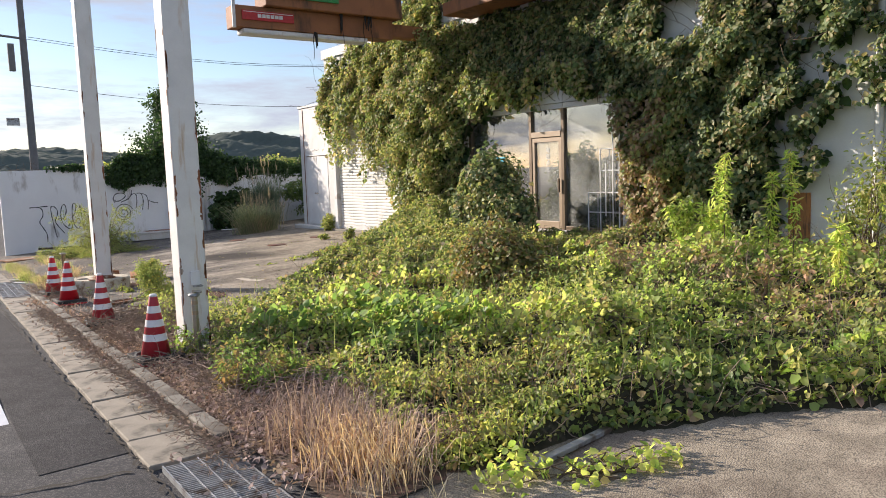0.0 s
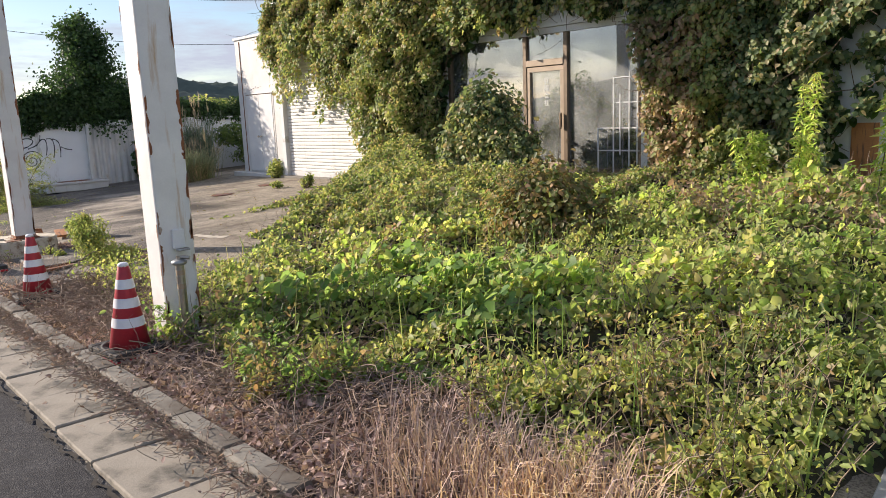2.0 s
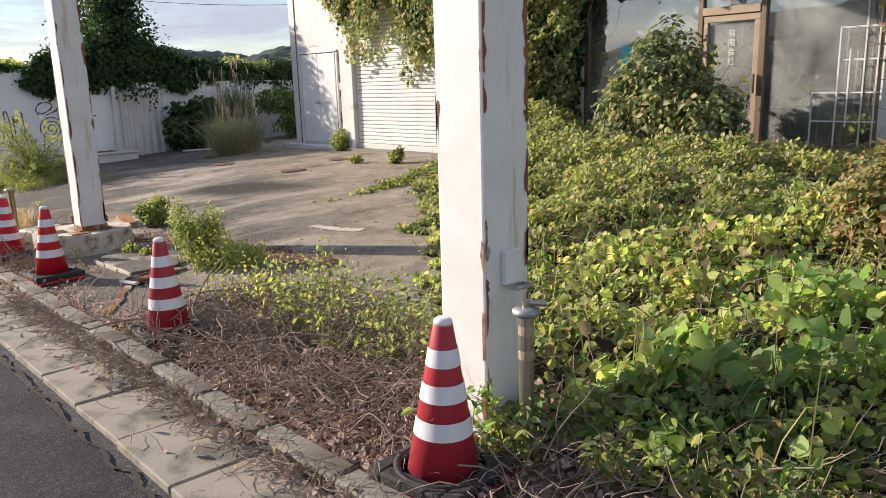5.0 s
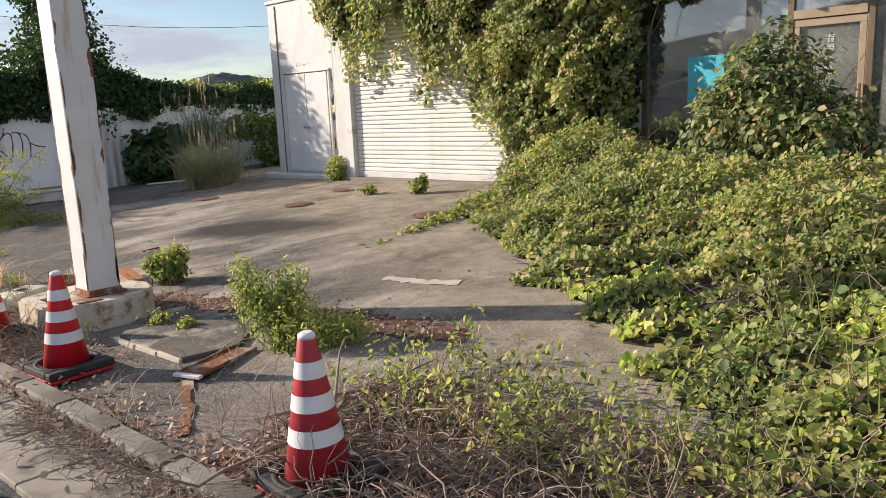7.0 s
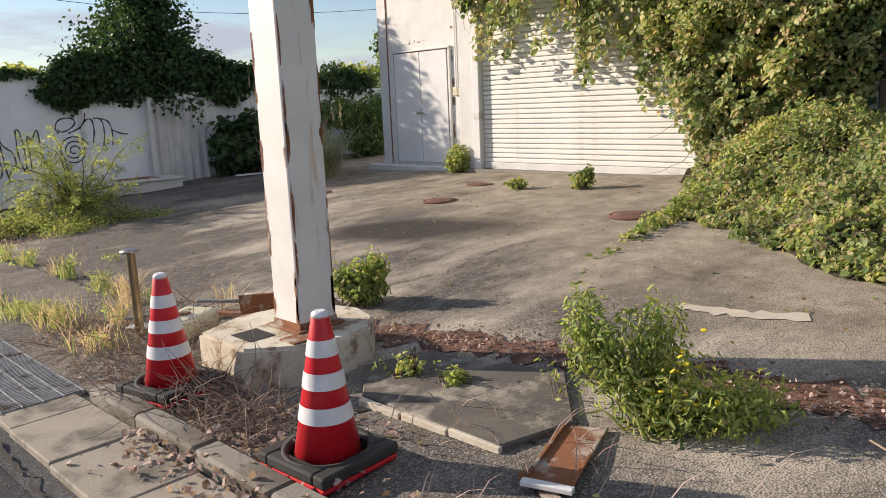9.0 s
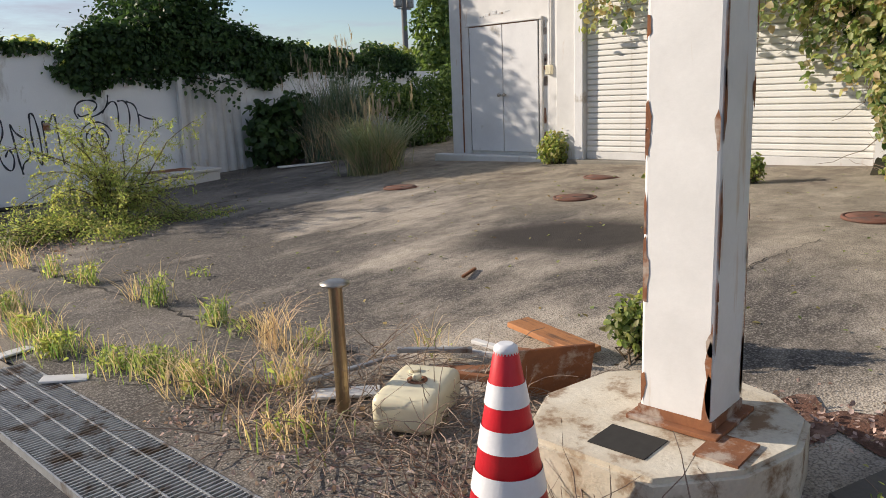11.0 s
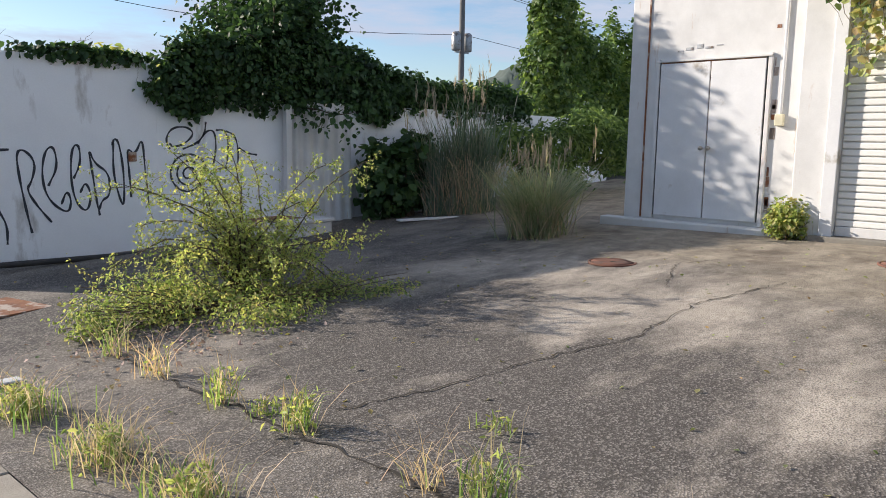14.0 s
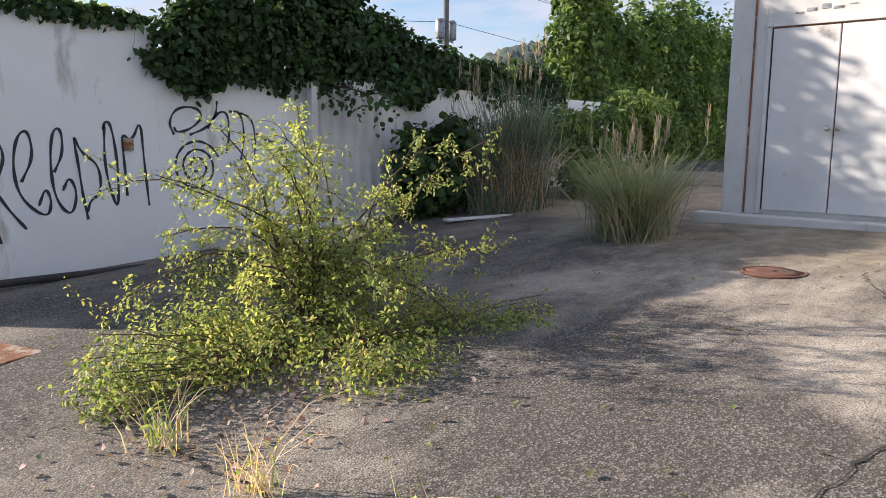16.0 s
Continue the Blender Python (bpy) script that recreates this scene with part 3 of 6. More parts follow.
# darker strip in the road, with a joint and a bit of road marking
sheet("dark_road_strip", np.linspace(0.5, 1.015, 4), np.linspace(4.95, 13.8, 30), lambda x, y: gz(x, y) - 0.015 + 0.0 * x, M_PATCH, "dark asphalt strip beside the gutter", "road")
ribbon("road_joint", [(-3.0, 5.8), (0.29, 4.77), (0.95, 4.57)], 0.03, M_CRACK, "dark transverse joint in the road", "crack", -0.01)
ribbon("road_joint", [(1.02, -4.0), (1.02, 4.0), (1.02, 9.0), (1.06, 14.3)], 0.025, M_CRACK, "dirt-filled joint along the gutter", "crack", -0.004)
for nm, x0, x1, y0, y1, mt, lb in [("road_marking", 0.3, 0.48, 6.3, 7.4, M_BAND, "pale painted road marking on asphalt"), ("yellow_marker", 0.32, 0.55, 8.05, 8.2, M_FLOWER, "small yellow marker on the road"), ("white_marker", 0.3, 0.52, 7.7, 7.8, M_BAND, "small white marker on the road")]:
    t = tagged(part(nm, boxes((x0, x1, y0, y1, 0, 0.006)), mt), lb, "marking", "", "structure")
    t.matrix_world = pose(0, 0, gz(0.4, (y0 + y1) / 2) - 0.012)
# added out of view, only so the panes reflect something dark low down
tagged(part("unseen_reflection_wall", boxes((-14.3, -14, -12, 27, -1.5, 1.2)), M_PINK), "plain unseen wall added across the road to darken window reflections", "wall", "", "structure")

# ---- building ----
FX = 9.75
house = empty("roadside_shop", 12.5, 11, 0, "abandoned white shop with brown-framed glass front and roller shutter", "building")


def hpart(name, bm, mat, label=""):
    return under(part(name, bm, mat, None, label), house)


def sub(name, bm, mat, parent, label=""):
    return under(part(name, bm, mat, None, label), parent)


front = hpart("front_wall", boxes((FX, FX + 0.2, -2, 8.35, -0.6, 4.6)), M_WHITE, "white painted wall, stained")
hpart("lintel_wall", boxes((FX, FX + 0.2, 8.352, 12.548, 2.62, 4.6)), M_WHITE)
hpart("sill_wall", boxes((FX, FX + 0.2, 8.352, 12.548, -0.6, 0.3)), M_WHITE)
hpart("pier", boxes((FX, FX + 0.2, 12.55, 14.7, -0.6, 4.6)), M_WHITE)
hpart("shutter_lintel", boxes((FX, FX + 0.2, 14.702, 18.618, 3.15, 4.6)), M_WHITE)
hpart("end_pier", boxes((FX, FX + 0.2, 18.62, 18.95, -0.6, 4.6), bevel=0.01), M_PEEL)
hpart("side_wall", boxes((FX + 0.2, 16, 18.75, 18.95, -0.6, 4.6)), M_WHITE)
hpart("side_wall", boxes((FX + 0.2, 16, -2, -1.8, -0.6, 4.6)), M_WHITE)
hpart("rear_wall", boxes((15.8, 16, -1.8, 18.75, -0.6, 4.6)), M_WHITE)
hpart("roof", boxes((FX - 0.05, 16.1, -2.1, 19.0, 4.604, 4.85), bevel=0.01), M_WHITE)
hpart("upper_wall", boxes((FX + 0.1, 15.9, -1.9, 14.5, 4.854, 6.4)), M_PINK, "stained grey-pink upper wall")
for y in (8.0, 10.0, 12.0, 13.9):
    hpart("batten", boxes((FX + 0.05, FX + 0.098, y, y + 0.09, 4.86, 6.4)), M_BROWN)
hpart("eave", boxes((8.95, FX - 0.055, 7.0, 12.2, 4.5, 4.75), bevel=0.02), M_BROWN, "brown underside of the projecting eave")
hpart("floor_slab", boxes((FX + 0.2, 15.8, -1.8, 18.75, -0.2, 0.0)), M_INNER)
hpart("inner_partition", boxes((13.0, 13.1, -1.8, 18.75, 0.003, 4.6)), M_INNER)
hpart("inner_partition", boxes((FX + 0.2, 12.998, 12.9, 13.0, 0.003, 4.6)), M_INNER)
hpart("inner_partition", boxes((FX + 0.2, 12.998, 7.3, 7.4, 0.003, 4.6)), M_INNER)
hpart("shop_ceiling", boxes((FX + 0.2, 12.998, 7.402, 12.898, 2.8, 2.85)), M_INNER)

# roller shutter, slat by slat
shutter = hpart("roller_shutter", boxes((FX + 0.1, FX + 0.11, 14.72, 18.5, -0.06, 3.14)), M_SHUT, "closed white slatted roller shutter")
bm = bmesh.new()
box(bm, 0, 0.03, 14.72, 18.47, -0.035, 0.033, bevel=0.013)
slat_me = bpy.data.meshes.new("slat")
bm.to_mesh(slat_me)
bm.free()
slat_me.materials.append(M_SHUT)
for k in range(39):
    s = under(new("slat", slat_me), shutter)
    s.matrix_world = pose(FX + 0.07, 0, 0.09 + 0.079 * k)
sub("bottom_bar", boxes((FX + 0.06, FX + 0.12, 14.72, 18.47, -0.06, 0.05), bevel=0.006), M_PEEL, shutter)
hpart("shutter_guide", boxes((FX - 0.03, FX + 0.13, 18.48, 18.62, -0.2, 3.15), bevel=0.008), M_WHITE)
hpart("threshold", boxes((FX - 0.12, FX + 0.1, 14.6, 18.7, -0.25, -0.062), bevel=0.01), M_CONC)

# shop window with the door
win = hpart("shop_window", boxes((FX + 0.04, FX + 0.12, 8.36, 12.54, 2.52, 2.615), bevel=0.005), M_WHITE, "brown aluminium shop front with dusty panes")


def pane(y0, y1, z0, z1):
    p = sub("pane", boxes((FX + 0.078, FX + 0.084, y0, y1, z0, z1)), M_GLASS, win, "dusty glass pane")
    p.visible_shadow = False


for y in (8.36, 9.74, 10.6, 12.46):
    sub("mullion", boxes((FX + 0.03, FX + 0.13, y, y + 0.075, 0.302, 2.518), bevel=0.005), M_ALU, win)
for y0, y1 in ((8.435, 9.74), (10.675, 12.46)):
    sub("bottom_rail", boxes((FX + 0.04, FX + 0.12, y0, y1, 0.302, 0.37), bevel=0.005), M_ALU, win)
    pane(y0, y1, 0.37, 2.52)
pane(9.815, 10.6, 2.12, 2.52)
sub("transom", boxes((FX + 0.02, FX + 0.14, 9.817, 10.598, 2.02, 2.12), bevel=0.005), M_LBEIGE, win)
shop_door = sub("door", boxes((FX + 0.04, FX + 0.12, 9.82, 10.595, 1.93, 2.01), bevel=0.004), M_LBEIGE, win, "glazed door in a beige frame")
sub("stile", boxes((FX + 0.04, FX + 0.12, 9.82, 9.89, 0.305, 1.928), bevel=0.004), M_LBEIGE, win)
sub("stile", boxes((FX + 0.04, FX + 0.12, 10.53, 10.595, 0.305, 1.928), bevel=0.004), M_LBEIGE, win)
sub("kick_rail", boxes((FX + 0.04, FX + 0.12, 9.892, 10.528, 0.305, 0.45), bevel=0.004), M_LBEIGE, win)
pane(9.892, 10.528, 0.45, 1.928)
sub("door_handle", boxes((FX - 0.02, FX + 0.02, 9.84, 9.87, 1.0, 1.25), bevel=0.006), M_ALU, win, "dark pull handle")


def lettering(text, size, m, mat, parent=None, name="lettering"):
    cu = bpy.data.curves.new(name, "FONT")
    cu.body, cu.size, cu.extrude, cu.align_x = text, size, 0.001, "CENTER"
    ob = new(name, cu)
    cu.materials.append(mat)
    ob.matrix_world = m
    return under(ob, parent) if parent else ob


for k, ch in enumerate("有限会社"):
    lettering(ch, 0.105, Matrix.Translation((FX + 0.07, 10.2, 1.74 - 0.12 * k)) @ Matrix(((0, 0, -1, 0), (-1, 0, 0, 0), (0, 1, 0, 0), (0, 0, 0, 1))), M_LETTER, win)

rack = empty("wire_display_rack", 9.7, 8.75, 0.1, "white wire grid display rack leaning on the window", "rack")
for y, z0, z1 in [(9.08, 0.1, 1.0), (8.8, 0.1, 1.75), (8.68, 0.6, 1.5), (8.52, 0.1, 2.12), (8.38, 0.1, 2.12)]:
    under(part("upright", boxes((9.7, 9.716, y, y + 0.016, z0, z1)), M_WHITE), rack)
for z, y0, y1 in [(0.3, 8.36, 9.09), (0.65, 8.36, 9.09), (0.99, 8.36, 9.09), (1.37, 8.36, 8.81), (1.74, 8.36, 8.81), (2.1, 8.36, 8.53)]:
    under(part("crossbar", boxes((9.717, 9.731, y0, y1, z, z + 0.016)), M_WHITE), rack)
board = tagged(part("display_board", boxes((9.803, 9.827, 11.42, 11.9, 1.1, 1.69), bevel=0.004), M_CYAN), "bright cyan board fixed to the shop window", "board")
cab = empty("counter", 11.2, 11.8, 0.001, "dark counter inside the empty shop", "counter")
part("body", boxes((-0.3, 0.3, -0.5, 0.9, 0, 0.9), bevel=0.01), M_DARK, cab)
part("top", boxes((-0.34, 0.34, -0.54, 0.94, 0.902, 0.94), bevel=0.006), M_ALU, cab)
for y in (9.3, 9.75):
    lk = empty("locker", 12.7, y, 0.001, "grey cabinet against the shop's back wall", "cabinet", "cabinets in the shop")
    part("body", boxes((-0.2, 0.2, -0.2, 0.2, 0, 1.35), bevel=0.01), M_GALV, lk)
    part("door", boxes((-0.215, -0.202, -0.18, 0.18, 0.05, 1.3), bevel=0.003), M_DARK, lk)

# annex with the double door
annex = hpart("annex", boxes((10.0, 13.0, 18.97, 21.25, -0.5, 3.45), bevel=0.012), M_PEEL, "white peeling annex wall with rust")
sub("annex_roof", boxes((9.97, 13.05, 18.96, 21.3, 3.452, 3.52), bevel=0.01), M_WHITE, annex)
hpart("annex_plinth", boxes((9.78, 9.998, 18.97, 21.5, -0.6, -0.06), bevel=0.018), M_PEEL, "white flaking concrete plinth")
for y0, y1 in ((19.42, 20.095), (20.11, 20.78)):
    d = sub("door_leaf", boxes((9.955, 9.998, y0, y1, 0.0, 1.985), bevel=0.006), M_WHITE, annex, "white painted steel door leaf, closed")
    yk = 20.05 if y0 < 20 else 20.15
    bm = cyl(bmesh.new(), (9.955, yk, 0.9), (9.91, yk, 0.9), 0.012)
    bmesh.ops.create_uvsphere(bm, u_segments=12, v_segments=8, radius=0.03, matrix=Matrix.Translation((9.895, yk, 0.9)))
    sub("door_knob", bm, M_STEEL, d, "round steel knob with rust")
sub("door_gap", boxes((9.985, 9.999, 20.095, 20.11, 0.0, 1.985)), M_RUST, annex)
sub("door_frame", boxes((9.96, 9.999, 20.8, 20.85, -0.05, 2.05), bevel=0.006), M_PEEL, annex)
sub("door_frame", boxes((9.96, 9.999, 19.35, 19.4, -0.05, 2.05), bevel=0.006), M_PEEL, annex)
sub("door_frame", boxes((9.94, 9.999, 19.35, 20.85, 2.004, 2.03), bevel=0.005), M_PEEL, annex)
sub("gap_line", boxes((9.97, 9.999, 20.782, 20.796, 0.0, 2.0)), M_DARK, annex, "dark gap beside the door")
sub("gap_line", boxes((9.97, 9.999, 19.402, 19.416, 0.0, 2.0)), M_DARK, annex, "dark gap beside the door")
sub("gap_line", boxes((9.97, 9.999, 19.42, 20.78, 1.99, 2.002)), M_RUST, annex, "rusty gap above the door")
for k in range(5):
    sub("writing_bar", boxes((9.994, 9.999, 20.5 - 0.13 * k, 20.58 - 0.13 * k + 0.02 * (k % 2), 2.13 + 0.015 * k, 2.15 + 0.03 * (k % 3))), M_GALV, annex, "faded unreadable writing")
for k in range(14):
    z = rng.uniform(0.0, 2.6)
    sub("peeled_patch", boxes((9.995, 9.9995, 19.27 + rng.uniform(0, 0.06), 19.33 + rng.uniform(0, 0.01), z, z + rng.uniform(0.03, 0.14)), bevel=0.002), M_PINK if k % 3 else M_RUST, annex, "patch where paint has peeled")
sub("conduit", cyl(bmesh.new(), (9.975, 19.22, 1.3), (9.975, 19.22, 3.44), 0.016), M_WHITE, annex)
sub("switch_box", boxes((9.93, 9.999, 19.17, 19.27, 1.18, 1.32), bevel=0.008), M_PLASTIC, annex, "small weathered switch box")
sub("flashing", boxes((9.985, 9.999, 20.98, 21.0, -0.05, 3.4)), M_RUST, annex)
hpart("downpipe", cyl(bmesh.new(), (FX - 0.06, 4.3, 0.3), (FX - 0.06, 4.3, 4.6), 0.05, seg=16), M_PEEL)
hpart("boarded_panel", boxes((FX - 0.03, FX - 0.002, 5.15, 5.45, 0.35, 1.02), bevel=0.004), M_WOOD, "orange-brown weathered board")
hpart("wall_vent", boxes((FX - 0.05, FX - 0.002, 12.9, 13.3, 3.15, 3.5), bevel=0.006), M_DARK, "dark broken vent opening")

# sign box hanging from the canopy end
cb = empty("canopy_sign_box", 6.9, 13.6, 4.2, "rust-brown two-tier canopy fascia with red and green signs", "sign")
under(part("lower_band", boxes((5.17, 8.6, 13.5, 13.9, 4.22, 4.62), bevel=0.015), M_BROWN), cb)
under(part("upper_band", boxes((5.75, 8.75, 13.35, 13.9, 4.625, 5.6), bevel=0.02), M_BROWN), cb)
under(part("corner_trim", boxes((5.14, 5.2, 13.48, 13.52, 4.2, 5.4), bevel=0.005), M_PEEL), cb)
under(part("soffit_lip", boxes((5.35, 8.0, 13.52, 13.88, 4.12, 4.217), bevel=0.03), M_WHITE, None, "peeling white underside"), cb)
rs = under(part("red_sign", boxes((5.32, 6.35, 13.47, 13.498, 4.36, 4.53), bevel=0.003), M_SIGNRED, None, "red sign with unreadable white writing"), cb)
under(part("sign_edge", boxes((5.34, 6.33, 13.466, 13.469, 4.5, 4.512)), M_LETTER), rs)
for k in range(6):
    under(part("writing_bar", boxes((5.62 + k * 0.085, 5.69 + k * 0.085, 13.464, 13.469, 4.41, 4.475)), M_LETTER), rs)
gs = under(part("green_sign", boxes((5.95, 7.25, 13.31, 13.348, 4.79, 5.1), bevel=0.003), M_SIGNGREEN, None, "green sign with unreadable white writing"), cb)
for k in range(8):
    under(part("writing_bar", boxes((6.1 + k * 0.13, 6.19 + k * 0.13, 13.305, 13.309, 4.84, 4.96)), M_LETTER), gs)
for x, z0, z1 in [(6.75, 3.7, 4.22), (7.35, 4.0, 4.62), (7.9, 4.1, 4.8), (8.0, 4.0, 4.8)]:
    L = wander(np.repeat([[x, 13.42, z1]], 4, 0) + rng.normal(0, 0.012, (4, 3)), np.repeat([[0, 0, -1.0]], 4, 0), np.array([1, 0.6, 0.5, 0.5]) * (z1 - z0), 7, 0.12, 0.3)
    under(tubes("hanging_cable", L, np.array([0.012, 0.03, 0.025, 0.03]), M_DARK), cb)
hpart("canopy_beam", boxes((8.3, FX - 0.055, 13.55, 13.85, 4.3, 4.55)), M_BROWN)

# ---- graffiti wall ----
WY = 25.4
wall = tagged(part("wall_back", boxes((2.28, 5.25, WY, WY + 0.15, -1.2, 1.86)), M_WALL), "white painted block wall with black graffiti", "wall", "", "structure")
tagged(part("wall_back", boxes((5.252, 16.5, WY, WY + 0.15, -1.2, 1.5)), M_WALL), "white painted lower wall under creepers", "wall", "", "structure")


def spray(lines):
    """Spray-paint strokes on the wall, in its plane."""
    g = tagged(new("graffiti"), "black spray-painted graffiti lettering and spiral on the wall", "graffiti")
    g.matrix_world = pose(4.5, WY, 0.3)
    for pts in lines:
        p = np.array(pts, float)
        for _ in range(3):
            q = np.empty((2 * len(p) - 2, 2))
            q[0::2], q[1::2] = p[:-1] * 0.75 + p[1:] * 0.25, p[:-1] * 0.25 + p[1:] * 0.75
            p = np.concatenate([p[:1], q, p[-1:]])
        d = np.gradient(p, axis=0)
        s = unit(np.stack([-d[:, 1], d[:, 0]], 1)) * (0.0125 * (1 + 0.25 * np.sin(np.arange(len(p)) * 0.7)))[:, None]
        v = np.concatenate([p - s, p + s])
        v = np.column_stack([v[:, 0], np.full(len(v), WY - 0.004), v[:, 1]])
        n = len(p)
        i = np.arange(n - 1)
        under(raw("stroke", v, np.stack([i, i + 1, i + n + 1, i + n], 1), M_BLACKPAINT), g)


def letters(*pts):
    return [(3.43 + 0.00342 * (x - 65), 0.95 - 0.0032 * (y - 150)) for x, y in pts]


th = np.linspace(0, 5.6 * math.pi, 40)
spiral = [(5.67 + (0.04 + 0.255 * q / th[-1]) * math.cos(q + 0.9), 0.44 - (0.04 + 0.255 * q / th[-1]) * math.sin(q + 0.9)) for q in th]
spray([letters((-60, 215), (85, 207)), letters((0, 212), (40, 225), (45, 300), (5, 350), (30, 400), (65, 470), (62, 545)),
       letters((140, 510), (125, 420), (110, 300), (105, 215), (130, 205), (165, 250), (150, 320), (130, 350), (160, 410), (205, 475)),
       letters((200, 340), (235, 270), (225, 190), (195, 210), (180, 300), (195, 390), (260, 450), (275, 400), (260, 355), (240, 410)),
       letters((285, 315), (312, 260), (310, 185), (285, 195), (275, 300), (285, 400), (325, 450), (345, 380), (325, 325), (305, 370)),
       letters((370, 460), (360, 400), (350, 280), (340, 200), (360, 260), (410, 295), (412, 385), (380, 400), (368, 440)),
       letters((430, 180), (425, 300), (445, 400), (460, 435), (465, 300), (452, 180), (435, 160), (425, 190)),
       letters((488, 395), (485, 300), (478, 195), (510, 230), (540, 150), (545, 280), (555, 430)),
       spiral, [(5.95, 1.15), (5.93, 0.98), (5.8, 0.85), (5.6, 0.78)],
       [(5.42, 0.78), (5.36, 0.9), (5.45, 1.06), (5.68, 1.08), (5.78, 0.98), (5.62, 0.84), (5.45, 0.8), (5.42, 0.86)],
       [(5.82, 0.85), (5.95, 1.03), (6.08, 1.04), (6.1, 0.8), (6.05, 0.58)], [(6.1, 1.04), (6.25, 1.05), (6.3, 0.8), (6.24, 0.5)],
       [(6.25, 1.03), (6.4, 0.98), (6.45, 0.75), (6.42, 0.5)], [(6.45, 0.8), (6.6, 0.72), (6.75, 0.7)]])
tagged(part("outlet_plate", boxes((4.86, 4.96, WY - 0.03, WY - 0.002, 0.62, 0.74), bevel=0.006), M_RUST), "small brown outlet plate on the wall", "outlet")

# corrugated sheet and post against the wall
cs = empty("corrugated_sheet", 7.8, 25.3, gz(7.8, 25.3), "white corrugated metal sheet leaning on the wall", "metal sheet")
xs = np.linspace(7.25, 8.45, 90)
yv = 25.3 + 0.028 * np.clip(1.7 * np.sin((xs - 7.25) * 2 * math.pi / 0.2), -1, 1)
v = np.concatenate([np.column_stack([xs, yv, np.full(90, gz(7.8, 25.3))]), np.column_stack([xs, yv + 0.03, np.full(90, 1.38)])])
i = np.arange(89)
under(raw("sheet", v, np.stack([i, i + 1, i + 91, i + 90], 1), M_PEEL), cs)
under(part("post", boxes((7.13, 7.23, 25.2, 25.3, gz(7.2, 25.2), 1.42), bevel=0.01), M_PEEL), cs)
# low flaking bench-like block
bb = empty("low_block", 6.5, 24.85, gz(6.5, 24.85), "low white flaking concrete block with red-brown top", "block", rz=4)
part("body", boxes((-0.85, 0.8, -0.5, 0.3, 0, 0.2), bevel=0.02), M_PEEL, bb)
part("top", boxes((-0.88, 0.83, -0.53, 0.33, 0.202, 0.25), bevel=0.012), M_PEEL, bb)
part("worn_top", boxes((-0.4, 0.45, -0.3, 0.15, 0.251, 0.258)), M_RUST, bb)
wb = tagged(part("white_board", boxes((-0.55, 0.55, -0.06, 0.06, 0, 0.03), bevel=0.006), M_WHITE), "white painted board lying on asphalt", "board")
wb.matrix_world = pose(8.9, 24.0, gz(8.9, 24.0) + 0.012, 0, 0, -12)
rl = tagged(part("rubber_strip", cyl(bmesh.new(), (-0.9, 0, 0.04), (0.9, 0, 0.04), 0.035), M_RUBBER), "black rubber hose lying at the wall foot", "hose")
rl.matrix_world = pose(4.0, 25.1, gz(4.0, 25.1), 0, 1.5, 4)

# ---- posts by the road ----
for px, py, zb, w in [(2.25, 7.5, -0.26, 0.13), (2.63, 13.63, -0.152, 0.125)]:
    p = empty("sign_post", px, py, zb, "tall white square steel post with rust streaks", "post", "posts by the road")
    part("shaft", boxes((-w, w, -w, w, 0.016, 7.5), bevel=0.012), M_POST, p)
    part("flange", boxes((-w - 0.035, w + 0.035, -w - 0.035, w + 0.035, 0, 0.016), bevel=0.003), M_RUST, p, "rusty base flange")
    part("weld_collar", boxes((-w - 0.004, w + 0.004, -w - 0.004, w + 0.004, 0.017, 0.05)), M_RUST, p)
    if w > 0.127:
        part("socket_box", boxes((-0.04, 0.05, -w - 0.03, -w - 0.001, 0.7, 0.84), bevel=0.006), M_WHITE, p, "small white socket box")
        part("socket_flap", boxes((-0.03, 0.06, -w - 0.085, -w - 0.03, 0.685, 0.7), bevel=0.004), M_GALV, p)

# rust blisters on the posts
def rust_spot(post, wdt, face, z, off, a, bb):
    n = 14
    q = np.linspace(0, 2 * math.pi, n, endpoint=False)
    r = 1 + 0.35 * rng.uniform(-1, 1, n)
    u, v = off + a * r * np.cos(q), z + bb * r * np.sin(q)
    u = np.clip(u, -wdt + 0.004, wdt - 0.004)
    w2 = np.full(n, -wdt - 0.0025)
    P = np.column_stack([u, w2, v]) if face else np.column_stack([w2, u, v])
    raw("rust_blister", P, [list(range(n))], M_RUST, post, "brown rust showing through paint")


for post in [o for o in scene.objects if o.name.startswith("sign_post")]:
    wd = 0.13 if post.location.y < 10 else 0.125
    for k in range(40):
        edge = rng.choice([-1, 1]) * wd * rng.uniform(0.92, 1.0)
        rust_spot(post, wd, k % 3 != 0, rng.uniform(0.08, 3.2) if k > 3 else rng.uniform(0.05, 0.3), edge, rng.uniform(0.008, 0.024), rng.uniform(0.03, 0.13))
ped = empty("post_pedestal", 2.6, 13.75, gz(2.6, 13.75), "mossy whitewashed concrete pedestal with an open slot", "pedestal")
outline = [(2.15, 14.0), (2.14, 13.52), (2.36, 13.33), (2.62, 13.26), (2.84, 13.3), (2.99, 13.45), (3.06, 13.66), (3.0, 13.9), (2.82, 14.08), (2.5, 14.14)]
bm = bmesh.new()
vs = [bm.verts.new((x, y, -0.42)) for x, y in outline]
f = bm.faces.new(vs)
r = bmesh.ops.extrude_face_region(bm, geom=[f])
for v in r["geom"]:
    if isinstance(v, bmesh.types.BMVert):
        v.co.z = -0.155
bmesh.ops.recalc_face_normals(bm, faces=bm.faces)
